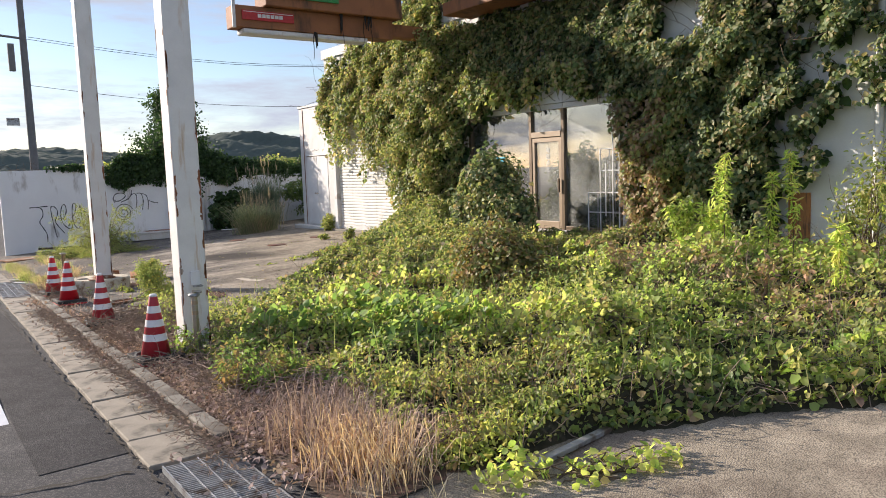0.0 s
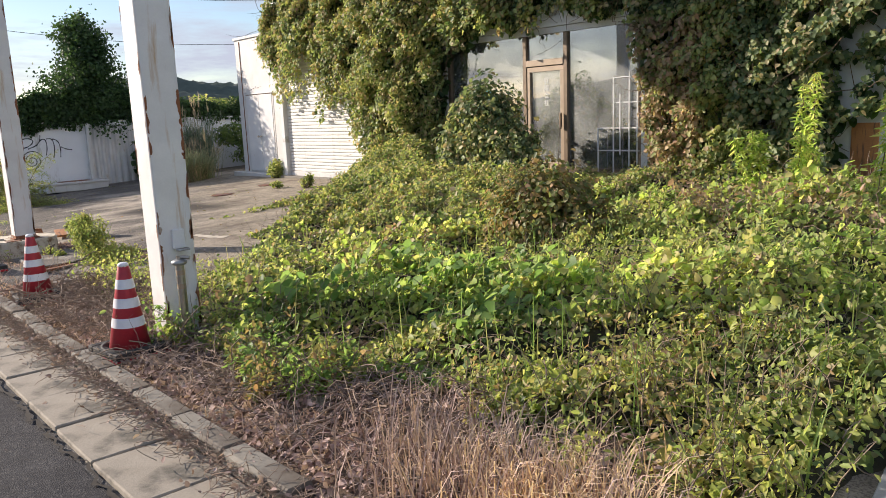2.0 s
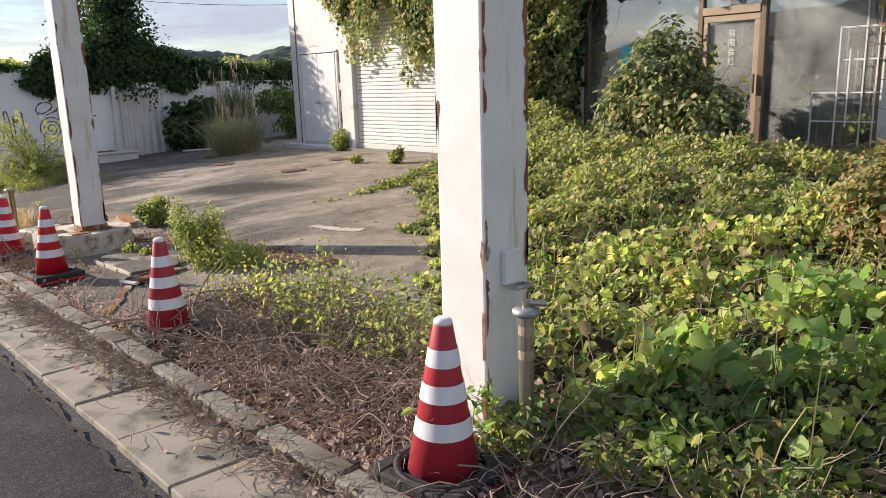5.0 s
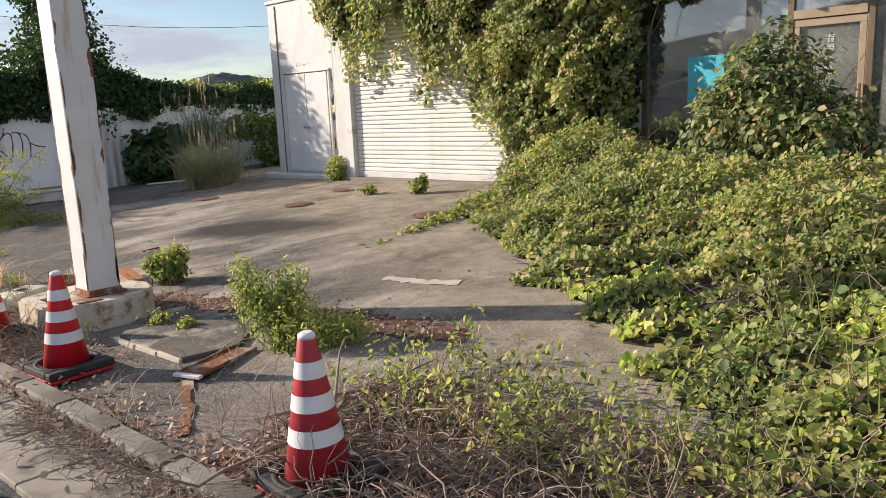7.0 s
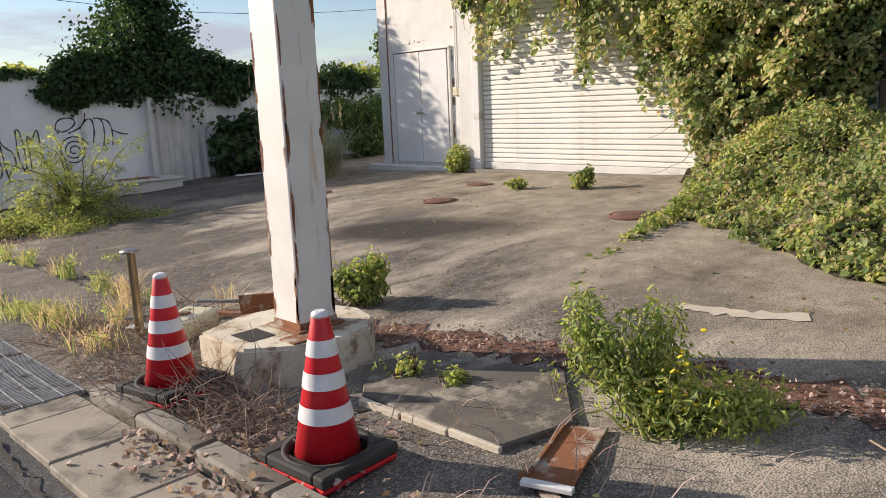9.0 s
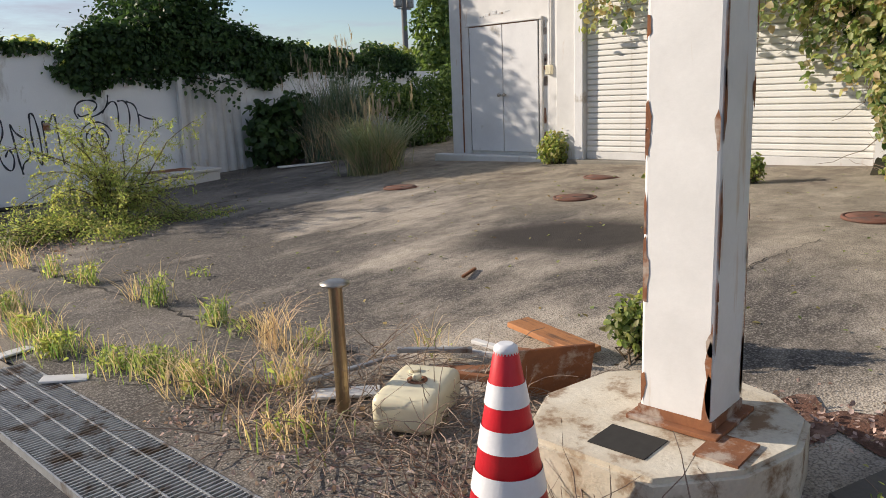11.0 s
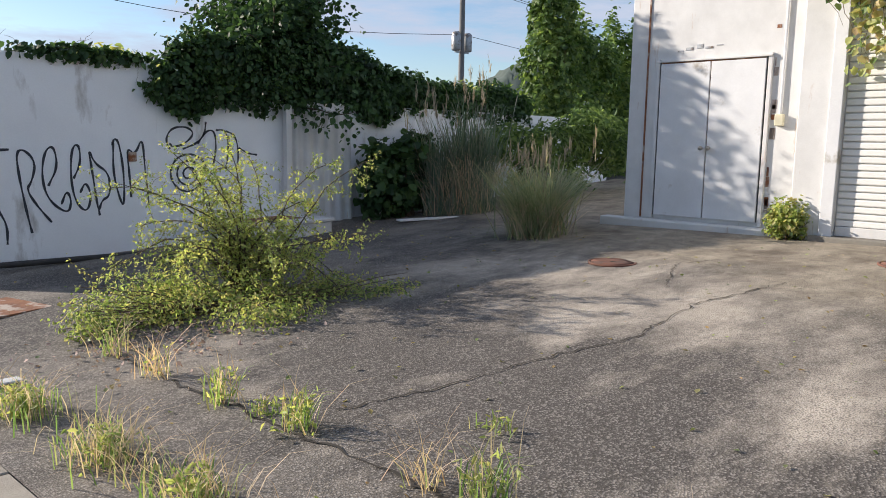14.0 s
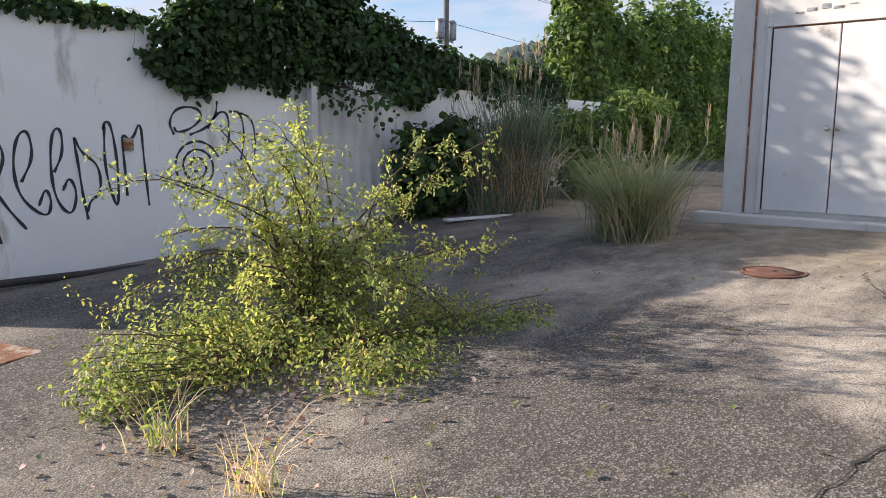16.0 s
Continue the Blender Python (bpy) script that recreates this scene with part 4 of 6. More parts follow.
bmesh.ops.bevel(bm, geom=[e for e in bm.edges if min(v.co.z for v in e.verts) > -0.2], offset=0.018, segments=2, affect="EDGES")
under(part("block", bm, M_PEDESTAL), ped)
# no hole is cut: a thin dark plate gives the slot's inner shade
under(part("slot", boxes((2.24, 2.4, 13.6, 13.8, -0.1545, -0.151)), M_DARK, None, "flat dark plate painted as the shaded hollow of the slot"), ped)
under(part("rust_plate", boxes((2.36, 2.54, 13.36, 13.5, -0.1545, -0.146)), M_RUST), ped)


# ---- cones ----
def cone(x, y, turn, mat, lean=0.0):
    c = empty("traffic_cone", x, y, gz(x, y) + 0.02, "red traffic cone with white reflective bands on black rubber base", "traffic cone", "cones along the kerb")
    c.matrix_world = pose(x, y, gz(x, y) + 0.02, lean, lean, turn)
    part("foot", boxes((-0.2, 0.2, -0.2, 0.2, 0, 0.025), bevel=0.008), mat, c, "red plastic foot plate")
    bm = lathe([(0.165, 0.03), (0.165, 0.075), (0.19, 0.08), (0.19, 0.03)], 32)
    box(bm, -0.205, 0.205, -0.205, -0.14, 0.027, 0.075, bevel=0.01)
    box(bm, -0.205, 0.205, 0.14, 0.205, 0.027, 0.075, bevel=0.01)
    box(bm, -0.205, -0.14, -0.14, 0.14, 0.027, 0.075, bevel=0.01)
    box(bm, 0.14, 0.205, -0.14, 0.14, 0.027, 0.075, bevel=0.01)
    part("weight", bm, M_RUBBER, c, "black rubber weight ring")
    rad = lambda q: 0.142 + (0.036 - 0.142) * (q - 0.03) / 0.6
    part("body", lathe([(rad(0.026), 0.026), (rad(0.63), 0.63), (0.03, 0.64)], 40), mat, c)
    part("cap", lathe([(0.037, 0.625), (0.034, 0.643), (0.022, 0.652)], 24), M_BAND, c, "white top cap")
    for z in (0.21, 0.345, 0.475):
        bm = bmesh.new()
        a = [bm.verts.new(((rad(z) + 0.003) * math.cos(q), (rad(z) + 0.003) * math.sin(q), z)) for q in np.linspace(0, 2 * math.pi, 40, endpoint=False)]
        b = [bm.verts.new(((rad(z + 0.066) + 0.003) * math.cos(q), (rad(z + 0.066) + 0.003) * math.sin(q), z + 0.066)) for q in np.linspace(0, 2 * math.pi, 40, endpoint=False)]
        for k in range(40):
            bm.faces.new((a[k], a[(k + 1) % 40], b[(k + 1) % 40], b[k])).smooth = True
        part("band", bm, M_BAND, c, "white reflective band")


for x, y, a, m, l in [(1.82, 7.32, 8, M_FADED, 1), (1.88, 9.94, -6, M_FADED, -0.5), (1.9, 12.48, 4, M_RED, 0.5), (1.9, 13.86, 12, M_RED, 0)]:
    cone(x, y, a, m, l)

# ---- scrap round the pedestal ----
bp = empty("pipe_bollard", 2.25, 15.05, gz(2.25, 15.05), "tarnished steel pipe stub with a flat disc cap", "pipe")
part("pipe", cyl(bmesh.new(), (0, 0, 0), (0, 0, 0.6), 0.03, seg=20), M_BRASS, bp)
part("cap_disc", lathe([(0.035, 0.595), (0.065, 0.603), (0.066, 0.612), (0.03, 0.625), (0.018, 0.622)], 24), M_STEEL, bp, "round steel cap")
tk = empty("plastic_canister", 2.44, 14.77, gz(2.44, 14.77), "yellowed plastic canister lying on its side", "canister", rz=25)
bm = boxes((-0.21, 0.21, -0.14, 0.14, 0.0, 0.16))
bmesh.ops.bevel(bm, geom=bm.edges[:], offset=0.05, segments=4, affect="EDGES", profile=0.6)
for f in bm.faces:
    f.smooth = True
part("body", bm, M_PLASTIC, tk)
part("filler_neck", lathe([(0.045, 0.156), (0.045, 0.166), (0.03, 0.166), (0.028, 0.16)], 20), M_RUST, tk)
part("cap", lathe([(0.02, 0.163), (0.02, 0.185), (0.012, 0.19)], 16), M_PLASTIC, tk)
part("vent_cap", cyl(bmesh.new(), (0.1, 0.05, 0.15), (0.1, 0.05, 0.172), 0.024, seg=16), M_PLASTIC, tk)


def plank(x0, y0, x1, y1, w, t, mat, label, name="plank", z=0.02, dz=0.0):
    L = math.hypot(x1 - x0, y1 - y0)
    ob = tagged(part(name, boxes((-L / 2, L / 2, -w / 2, w / 2, 0, t), bevel=min(0.004, t / 4)), mat), label, "plank" if name == "plank" else "scrap", "scrap beside the pedestal")
    xm, ym = (x0 + x1) / 2, (y0 + y1) / 2
    ob.matrix_world = pose(xm, ym, gz(xm, ym) + z, 0, dz, math.degrees(math.atan2(y1 - y0, x1 - x0)))


plank(3.44, 14.98, 3.33, 14.45, 0.15, 0.03, M_WOOD, "orange-brown weathered wooden plank on the ground", dz=3, z=0.05)
plank(2.29, 15.38, 2.8, 15.28, 0.03, 0.02, M_GALV, "thin grey metal strip on the ground", "metal_strip", 0.05)
plank(2.8, 15.27, 3.03, 14.96, 0.035, 0.025, M_GALV, "thin grey metal strip on the ground", "metal_strip", 0.06)
plank(3.03, 14.95, 3.0, 14.5, 0.04, 0.02, M_PEEL, "white flaking strip of trim", "trim_strip", 0.1)
plank(3.08, 14.86, 3.2, 14.5, 0.04, 0.03, M_RUST, "rusty flat iron bar", "iron_bar", 0.05)
plank(2.66, 14.9, 2.8, 14.5, 0.035, 0.03, M_RUST, "rusty flat iron bar", "iron_bar", 0.07)
plank(3.0, 15.15, 3.15, 14.6, 0.03, 0.02, M_PEEL, "white flaking strip of trim", "trim_strip", 0.03)
plank(2.27, 15.3, 2.5, 15.08, 0.11, 0.015, M_PEEL, "broken white flaking board", "board_piece", 0.02)
plank(2.75, 15.05, 3.0, 14.75, 0.09, 0.012, M_RUST, "crumpled rusty sheet scrap", "sheet_scrap", 0.02)
rp = tagged(part("rusty_sheet", boxes((-0.2, 0.2, -0.006, 0.006, 0, 0.26), bevel=0.003), M_RUST), "rust-red metal panel leaning by the pedestal", "metal sheet")
rp.matrix_world = pose(2.9, 14.42, gz(2.9, 14.42), 18, 0, -38)
pt = empty("rusty_channel_piece", 2.52, 11.72, gz(2.52, 11.72) + 0.01, "broken rusty steel channel lying on concrete", "scrap", rz=18)
part("web", boxes((-0.26, 0.26, -0.09, 0.09, 0, 0.012), bevel=0.003), M_RUST, pt)
part("flange", boxes((-0.26, 0.26, -0.095, -0.08, 0.012, 0.026), bevel=0.003), M_RUST, pt)
part("flange", boxes((-0.24, 0.26, 0.08, 0.095, 0.012, 0.026), bevel=0.003), M_RUST, pt)
part("white_end", boxes((-0.3, -0.262, -0.1, 0.1, 0.0, 0.02), bevel=0.003), M_WHITE, pt)
ms = tagged(part("edge_strip", boxes((-0.43, 0.43, -0.025, 0.025, 0, 0.03), bevel=0.004), M_GALV), "bent pale metal edging strip at the weeds", "strip")
ms.matrix_world = pose(2.96, 2.9, gz(2.96, 2.9) + 0.012, 0, 0, 9)
for x, y, a in [(1.69, 17.49, 20), (1.69, 16.71, -35), (2.0, 20.9, 10)]:
    s = tagged(part("broken_slab", boxes((-0.12, 0.12, -0.05, 0.05, 0, 0.014), bevel=0.005), M_PEEL), "broken white-painted concrete piece", "rubble", "rubble by the grating")
    s.matrix_world = pose(x, y, gz(x, y) + 0.005, 0, 4, a)
op = tagged(part("red_painted_slab", boxes((-0.5, 0.5, -0.35, 0.35, 0, 0.03), bevel=0.008), M_RUST), "faded red-painted concrete slab", "slab")
op.matrix_world = pose(2.45, 23.1, gz(2.45, 23.1), 0, 0, 15)
st = tagged(part("fallen_stick", boxes((-0.13, 0.13, -0.012, 0.012, 0, 0.02), bevel=0.005), M_RUST), "short red-brown stick on the asphalt", "stick")
st.matrix_world = pose(4.3, 16.06, gz(4.3, 16.06) + 0.008, 0, 0, 20)


# ---- vegetation ----
def gpts(x, y, up=0.0):
    return np.column_stack([x, y, gz(x, y) + up])


def smooth_noise(x, y, s, seed=0.0):
    return (np.sin(x * s * 1.7 + seed + 1.3 * np.sin(y * s * 1.1 + seed)) + np.sin(y * s * 1.9 - seed * 2 + 1.7 * np.sin(x * s * 0.8)) + 0.6 * np.sin((x + y) * s * 3.1 + seed * 3)) / 2.6


# creepers over the front
ivy = empty("wall_creeper", FX, 12, gz(FX, 12), "dense green creeper hanging over the shop front", "creeper")
LOWY = np.array([3.0, 3.9, 4.85, 4.95, 5.5, 5.6, 8.0, 8.2, 8.5, 10.0, 11.2, 12.4, 12.65, 14.2, 14.6, 15.0, 15.6, 16.0, 16.3, 16.6, 17.2, 17.6, 18.2, 18.6, 19.3])
LOWZ = np.array([2.2, 2.0, 2.1, 1.15, 1.1, 0.1, 0.1, 1.6, 2.75, 2.8, 2.78, 2.6, -0.1, -0.1, 0.5, 1.5, 2.2, 2.6, 2.3, 2.9, 3.1, 2.7, 2.8, 2.5, 3.0])


def creeper(n, lo_thick, hi_thick, seed):
    y, z = rng.uniform(3.0, 19.2, n), rng.uniform(-0.1, 5.6, n)
    wob = smooth_noise(y, z, 2.6, seed)
    fine = smooth_noise(y, z, 9.0, seed + 2)
    top = np.interp(y, [3, 7, 9, 14.3, 15.5, 18.3, 18.6, 19.3], [5.2, 5.2, 5.0, 5.5, 4.9, 4.35, 3.8, 3.3])
    keep = (z > np.interp(y, LOWY, LOWZ) + 0.22 * wob + 0.15 * fine) & (z < top + 0.25 * wob)
    keep &= ~((y > 6.6) & (y < 7.45) & (z > 3.3) & (z < 3.95))
    keep &= ~((z > 4.4) & (y < 13.2) & (wob < 0.35))
    keep &= ~((y < 5.6) & (fine + 0.6 * wob < -0.15))
    keep &= ~((y > 14.6) & (z < 3.0) & (fine + 0.5 * wob < -0.25))
    keep &= ~((y > 17.2) & (z > 4.0) & (fine < 0))
    keep &= smooth_noise(y + 0.3 * z, z, 5.5, seed + 5) > -0.62 + 0.25 * np.clip(6.5 - y, 0, 2)
    y, z, wob = y[keep], z[keep], wob[keep]
    bulge = np.interp(y, [3, 5, 6.5, 8.2, 8.7, 11.5, 12.6, 13.6, 15.0, 16.5, 18.5, 19.3], [0.2, 0.35, 0.45, 0.32, 0.15, 0.2, 0.3, 0.6, 0.42, 0.28, 0.26, 0.15])
    bulge = bulge * np.interp(z, [0, 1.5, 3.2, 4.4, 5.5], [0.9, 1.0, 1.0, 0.7, 0.3]) * (1 + 0.5 * wob + 0.42 * smooth_noise(y, z, 5.5, seed + 9) + 0.2 * smooth_noise(y, z, 13.0, seed + 4))
    x = FX - 0.03 - bulge * rng.uniform(lo_thick, hi_thick, len(y))
    return np.column_stack([x, y, z])


P = creeper(200000, 0.45, 1.1, 0.7)
# sun and shade on the creeper are painted: lighter leaf colour in this zone
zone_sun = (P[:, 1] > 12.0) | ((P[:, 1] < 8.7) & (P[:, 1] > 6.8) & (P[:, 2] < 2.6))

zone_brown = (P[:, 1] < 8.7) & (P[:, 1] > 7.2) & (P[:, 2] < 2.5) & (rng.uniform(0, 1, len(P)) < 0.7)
face = np.array([-1.0, 0.25, 0.45])
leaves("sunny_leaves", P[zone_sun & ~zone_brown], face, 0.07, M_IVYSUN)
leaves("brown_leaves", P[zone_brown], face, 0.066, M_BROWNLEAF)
leaves("shaded_leaves", P[~zone_sun & ~zone_brown], face, 0.072, M_IVY)
# dark leaf colour near the wall stands in for shade inside the creeper
leaves("inner_shade_leaves", creeper(60000, 0.02, 0.4, 0.7), face, 0.12, M_DEEP)
S = creeper(2600, 0.1, 0.9, 0.7)
tubes("stem_tangle", wander(S, rng.normal(0, 1, (len(S), 3)) * [0.2, 0.6, 1], rng.uniform(0.4, 1.1, len(S)), 7, 0.4), 0.006, M_VINE)
# hanging strands in front of the shutter and window head
hy = np.concatenate([rng.uniform(15.0, 18.6, 46), rng.uniform(8.9, 12.3, 34), rng.uniform(16.0, 16.5, 10)])
hz = np.interp(hy, LOWY, LOWZ) + 0.5
hl = np.concatenate([rng.uniform(0.5, 1.6, 46), rng.uniform(0.3, 0.7, 34), rng.uniform(1.1, 1.9, 10)])
H = wander(np.column_stack([np.full(90, FX - 0.3) + rng.uniform(-0.1, 0.2, 90), hy, hz]), np.repeat([[0, 0, -1.0]], 90, 0), hl, 9, 0.16, 0.15)
tubes("hanging_stems", H, 0.005, M_VINE)
q = H[:, 1:].reshape(-1, 3).repeat(9, 0)
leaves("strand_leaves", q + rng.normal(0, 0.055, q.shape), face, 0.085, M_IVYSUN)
for ob in list(scene.objects):
    if ob.name.split(".")[0] in ("sunny_leaves", "brown_leaves", "shaded_leaves", "inner_shade_leaves", "stem_tangle", "hanging_stems", "strand_leaves"):
        under(ob, ivy)

# the overgrown heap in front of the shop
BUMPS = [(7.3, 11.0, 1.0, 1.2, 0.46), (7.5, 9.0, 0.7, 0.9, 0.34), (8.9, 12.9, 0.8, 1.1, 0.7), (6.3, 9.2, 0.6, 0.8, 0.3), (9.2, 7.5, 0.6, 1.0, 0.25), (8.3, 12.0, 0.5, 0.6, 0.25),
         (3.7, 5.3, 0.8, 0.9, 0.12), (2.9, 7.6, 0.5, 0.9, 0.22), (4.6, 4.2, 0.9, 0.7, 0.16), (7.0, 4.5, 1.3, 1.2, 0.3), (5.6, 7.9, 0.9, 0.8, 0.15)]


def heap(x, y):
    h = 0.14 + 0.10 * smooth_noise(x, y, 1.9, 1.0) + 0.10 * smooth_noise(x, y, 4.6, 4.0) + 0.06 * smooth_noise(x, y, 10.0, 6.0)
    for cx, cy, sx, sy, a in BUMPS:
        h = h + a * np.exp(-(((x - cx) / sx) ** 2 + ((y - cy) / sy) ** 2))
    return np.maximum(h, 0.03)


EDGE_Y = [0.8, 1.6, 2.2, 2.75, 3.0, 3.12, 4.3, 4.7, 5.5, 6.0, 7.0, 8.4, 9.2, 9.8, 10.8, 11.6, 13.0, 13.8, 14.4]
EDGE_X = [6.6, 5.3, 4.4, 3.65, 3.25, 2.45, 2.45, 2.75, 2.55, 2.35, 2.3, 2.7, 3.5, 4.1, 4.7, 5.5, 6.7, 7.7, 9.0]


def depth_in(x, y):
    return x - np.interp(y, EDGE_Y, EDGE_X) + 0.28 * smooth_noise(x, y, 3.0, 2.0)


def scatter(n, x0=2.0, x1=9.8, y0=1.0, y1=14.5, keep=None):
    x, y = rng.uniform(x0, x1, n), rng.uniform(y0, y1, n)
    k = depth_in(x, y) > 0
    if keep is not None:
        k &= keep(x, y)
    return x[k], y[k]


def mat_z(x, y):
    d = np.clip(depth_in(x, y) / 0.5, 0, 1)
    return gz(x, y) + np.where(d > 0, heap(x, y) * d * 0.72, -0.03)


# near-black sheet that paints the shade seen through gaps in the leaves
sheet("undergrowth_mat", np.linspace(2.0, 9.7, 90), np.linspace(0.8, 14.6, 150), mat_z, M_MAT, "near-black mat under the creepers, shade among the stems put into its colour", "undergrowth", "stuff")


def heap_leaves(name, n, size, mat, label, keep=None, lift=(0.55, 1.15), spread=0.85, width=0.75, nrm=(-0.5, 0.5, 0.75), **area):
    x, y = scatter(n, keep=keep, **area)
    d = np.clip(depth_in(x, y) / 0.45, 0.25, 1)
    z = gz(x, y) + heap(x, y) * d * rng.uniform(*lift, len(x)) + 0.015
    return tagged(leaves(name, np.column_stack([x, y, z]), np.array(nrm), size, mat, spread=spread, width=width), label, "creepers", "", "stuff")


# sunlight on the heap is painted: brighter leaf colour inside this mask
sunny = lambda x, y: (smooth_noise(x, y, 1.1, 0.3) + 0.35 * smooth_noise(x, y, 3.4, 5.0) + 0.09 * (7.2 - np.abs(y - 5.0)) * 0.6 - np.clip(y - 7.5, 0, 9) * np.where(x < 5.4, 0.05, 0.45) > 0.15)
heap_leaves("creeper_carpet", 105000, 0.052, M_MID, "mid-green creeper leaves carpeting the forecourt", keep=lambda x, y: smooth_noise(x, y, 7.0, 2.5) > -0.5)
heap_leaves("bright_creeper", 44000, 0.058, M_BRIGHT, "broad yellow-green creeper leaves, sunlight put into their colour", keep=lambda x, y: sunny(x, y) & ~((x < 3.7) & (y < 4.5) & (y > 2.7)) & (smooth_noise(x, y, 6.0, 1.5) > -0.4), lift=(0.9, 1.3), width=0.92, y1=11.5, spread=0.8)
heap_leaves("dry_creeper", 20000, 0.065, M_BROWNLEAF, "browning dry creeper leaves", keep=lambda x, y: (smooth_noise(x, y, 1.7, 8.0) > 0.1) & ((y < 8.0) | (smooth_noise(x, y, 3.0, 2.0) > 0.55)), lift=(0.8, 1.15))
heap_leaves("dark_creeper", 62000, 0.05, M_IVYSUN, "dark green creeper leaves heaped before the shop", y0=7.5, x0=5.0, lift=(0.75, 1.12))
heap_leaves("broad_creeper", 2000, 0.078, M_BROAD, "broad rounded fresh green creeper leaves", keep=lambda x, y: smooth_noise(x, y, 2.2, 6.0) > -0.25, x0=2.3, x1=4.6, y0=5.0, y1=7.3, lift=(0.95, 1.5), width=0.95, spread=0.6)
heap_leaves("verge_weeds", 16000, 0.045, M_IVYSUN, "low dark green weeds by the kerb", x1=4.2, y1=9.0, lift=(0.3, 1.15))
heap_leaves("fine_weeds", 15000, 0.042, M_YELLOWGREEN, "fine yellow-green weeds in the sun", keep=lambda x, y: smooth_noise(x, y, 1.3, 3.0) > -0.1, x0=2.2, x1=6.0, y1=7.0, lift=(0.8, 1.75), width=0.45, spread=1.2)
x, y = scatter(7000)
d = np.clip(depth_in(x, y) / 0.45, 0.3, 1)
tagged(tubes("creeper_stems", wander(np.column_stack([x, y, gz(x, y) + heap(x, y) * d * 0.85]), np.column_stack([rng.normal(0, 1, (len(x), 2)), rng.uniform(0, 0.7, len(x))]), rng.uniform(0.2, 0.6, len(x)), 6, 0.45, 0.1), 0.0035, M_TWIG), "thin tangled creeper stems", "stem_tangle", "", "stuff")
x, y = scatter(900, x1=6.5, y1=9.0)
tagged(blades("weed_stalks", gpts(x, y, 0.05), 0.5, 0.35, M_GRASS, width=0.006), "thin upright weed stalks", "weeds", "", "stuff")


def clump(name, label, category, blobs, n, size, mat, stems=60, stem_mat=M_VINE, shell=0.55, width=0.7, group="", spread=0.7, parts="leaves"):
    """A leafy mass in uneven lobes, with stems from its foot. blobs: (x, y, z, rx, ry, rz)."""
    x0, y0 = blobs[0][0], blobs[0][1]
    o = empty(name, x0, y0, gz(x0, y0), label, category, group)
    w = np.array([b[3] * b[4] + b[4] * b[5] + b[3] * b[5] for b in blobs])
    pts, nrm = [], []
    for b, k in zip(blobs, (n * w / w.sum()).astype(int)):
        u = unit(rng.normal(0, 1, (k, 3)))
        ruff = 1 + 0.16 * np.sin(u[:, 0] * 7 + b[0] * 5) * np.cos(u[:, 1] * 6 + b[1]) + 0.14 * np.sin(u[:, 2] * 9 + u[:, 0] * 5 + b[2])
        rad = (1 - (1 - shell) * rng.uniform(0, 1, k) ** 1.6) * ruff * np.where(rng.uniform(0, 1, k) < 0.06, 1.18, 1)
        pts.append(np.array(b[:3]) + u * np.array(b[3:]) * rad[:, None])
        nrm.append(u + [0, 0, 0.35])
    P, N = np.concatenate(pts), np.concatenate(nrm)
    ok = P[:, 2] > gz(P[:, 0], P[:, 1]) + 0.01
    ob = leaves(parts, P[ok], N[ok], size, mat, width=width, spread=spread)
    under(ob, o)
    if stems:
        b = np.array(blobs)[rng.integers(0, len(blobs), stems)]
        tip = b[:, :3] + rng.normal(0, 0.5, (stems, 3)) * b[:, 3:]
        foot = np.column_stack([x0 + rng.normal(0, 0.06, stems), y0 + rng.normal(0, 0.06, stems)])
        foot = gpts(foot[:, 0], foot[:, 1])
        s = np.linspace(0, 1, 7)[None, :, None]
        L = foot[:, None] * (1 - s) + tip[:, None] * s + rng.normal(0, 0.03, (stems, 7, 3)) * np.sin(s * 3.14)
        under(tubes("stem_tangle", L, 0.007, stem_mat), o)
    return o


clump("creeper_covered_bush", "tall dark bush smothered in creeper before the door", "bush",
      [(8.7, 10.5, 0.9, 0.5, 0.58, 0.9), (8.55, 10.9, 0.5, 0.45, 0.45, 0.75), (8.6, 9.85, 0.55, 0.42, 0.42, 0.6)], 16000, 0.075, M_IVY, 90)
clump("creeper_mound", "rounded mound of brown and green creeper", "mound",
      [(5.7, 6.75, 0.28, 0.45, 0.46, 0.55), (5.6, 6.95, 0.2, 0.4, 0.42, 0.5), (5.75, 6.4, 0.1, 0.4, 0.4, 0.4)], 9500, 0.055, M_MOUND, 160)
clump("creeper_patch", "low creeper runner reaching over the concrete", "creeper",
      [(5.6, 13.4, -0.25, 0.35, 0.09, 0.06), (6.2, 13.5, -0.2, 0.4, 0.1, 0.08), (6.9, 13.6, -0.16, 0.5, 0.16, 0.12), (7.6, 13.6, -0.1, 0.6, 0.25, 0.2), (6.7, 12.6, -0.1, 0.4, 0.2, 0.14)], 3000, 0.055, M_MID, 0)
clump("creeper_patch", "bright creeper runner spilling over the asphalt", "creeper",
      [(2.8, 2.6, -0.1, 0.22, 0.14, 0.09), (3.1, 2.45, -0.08, 0.2, 0.12, 0.08), (2.45, 2.85, -0.1, 0.22, 0.16, 0.12)], 500, 0.042, M_BRIGHT, 16, width=0.9)
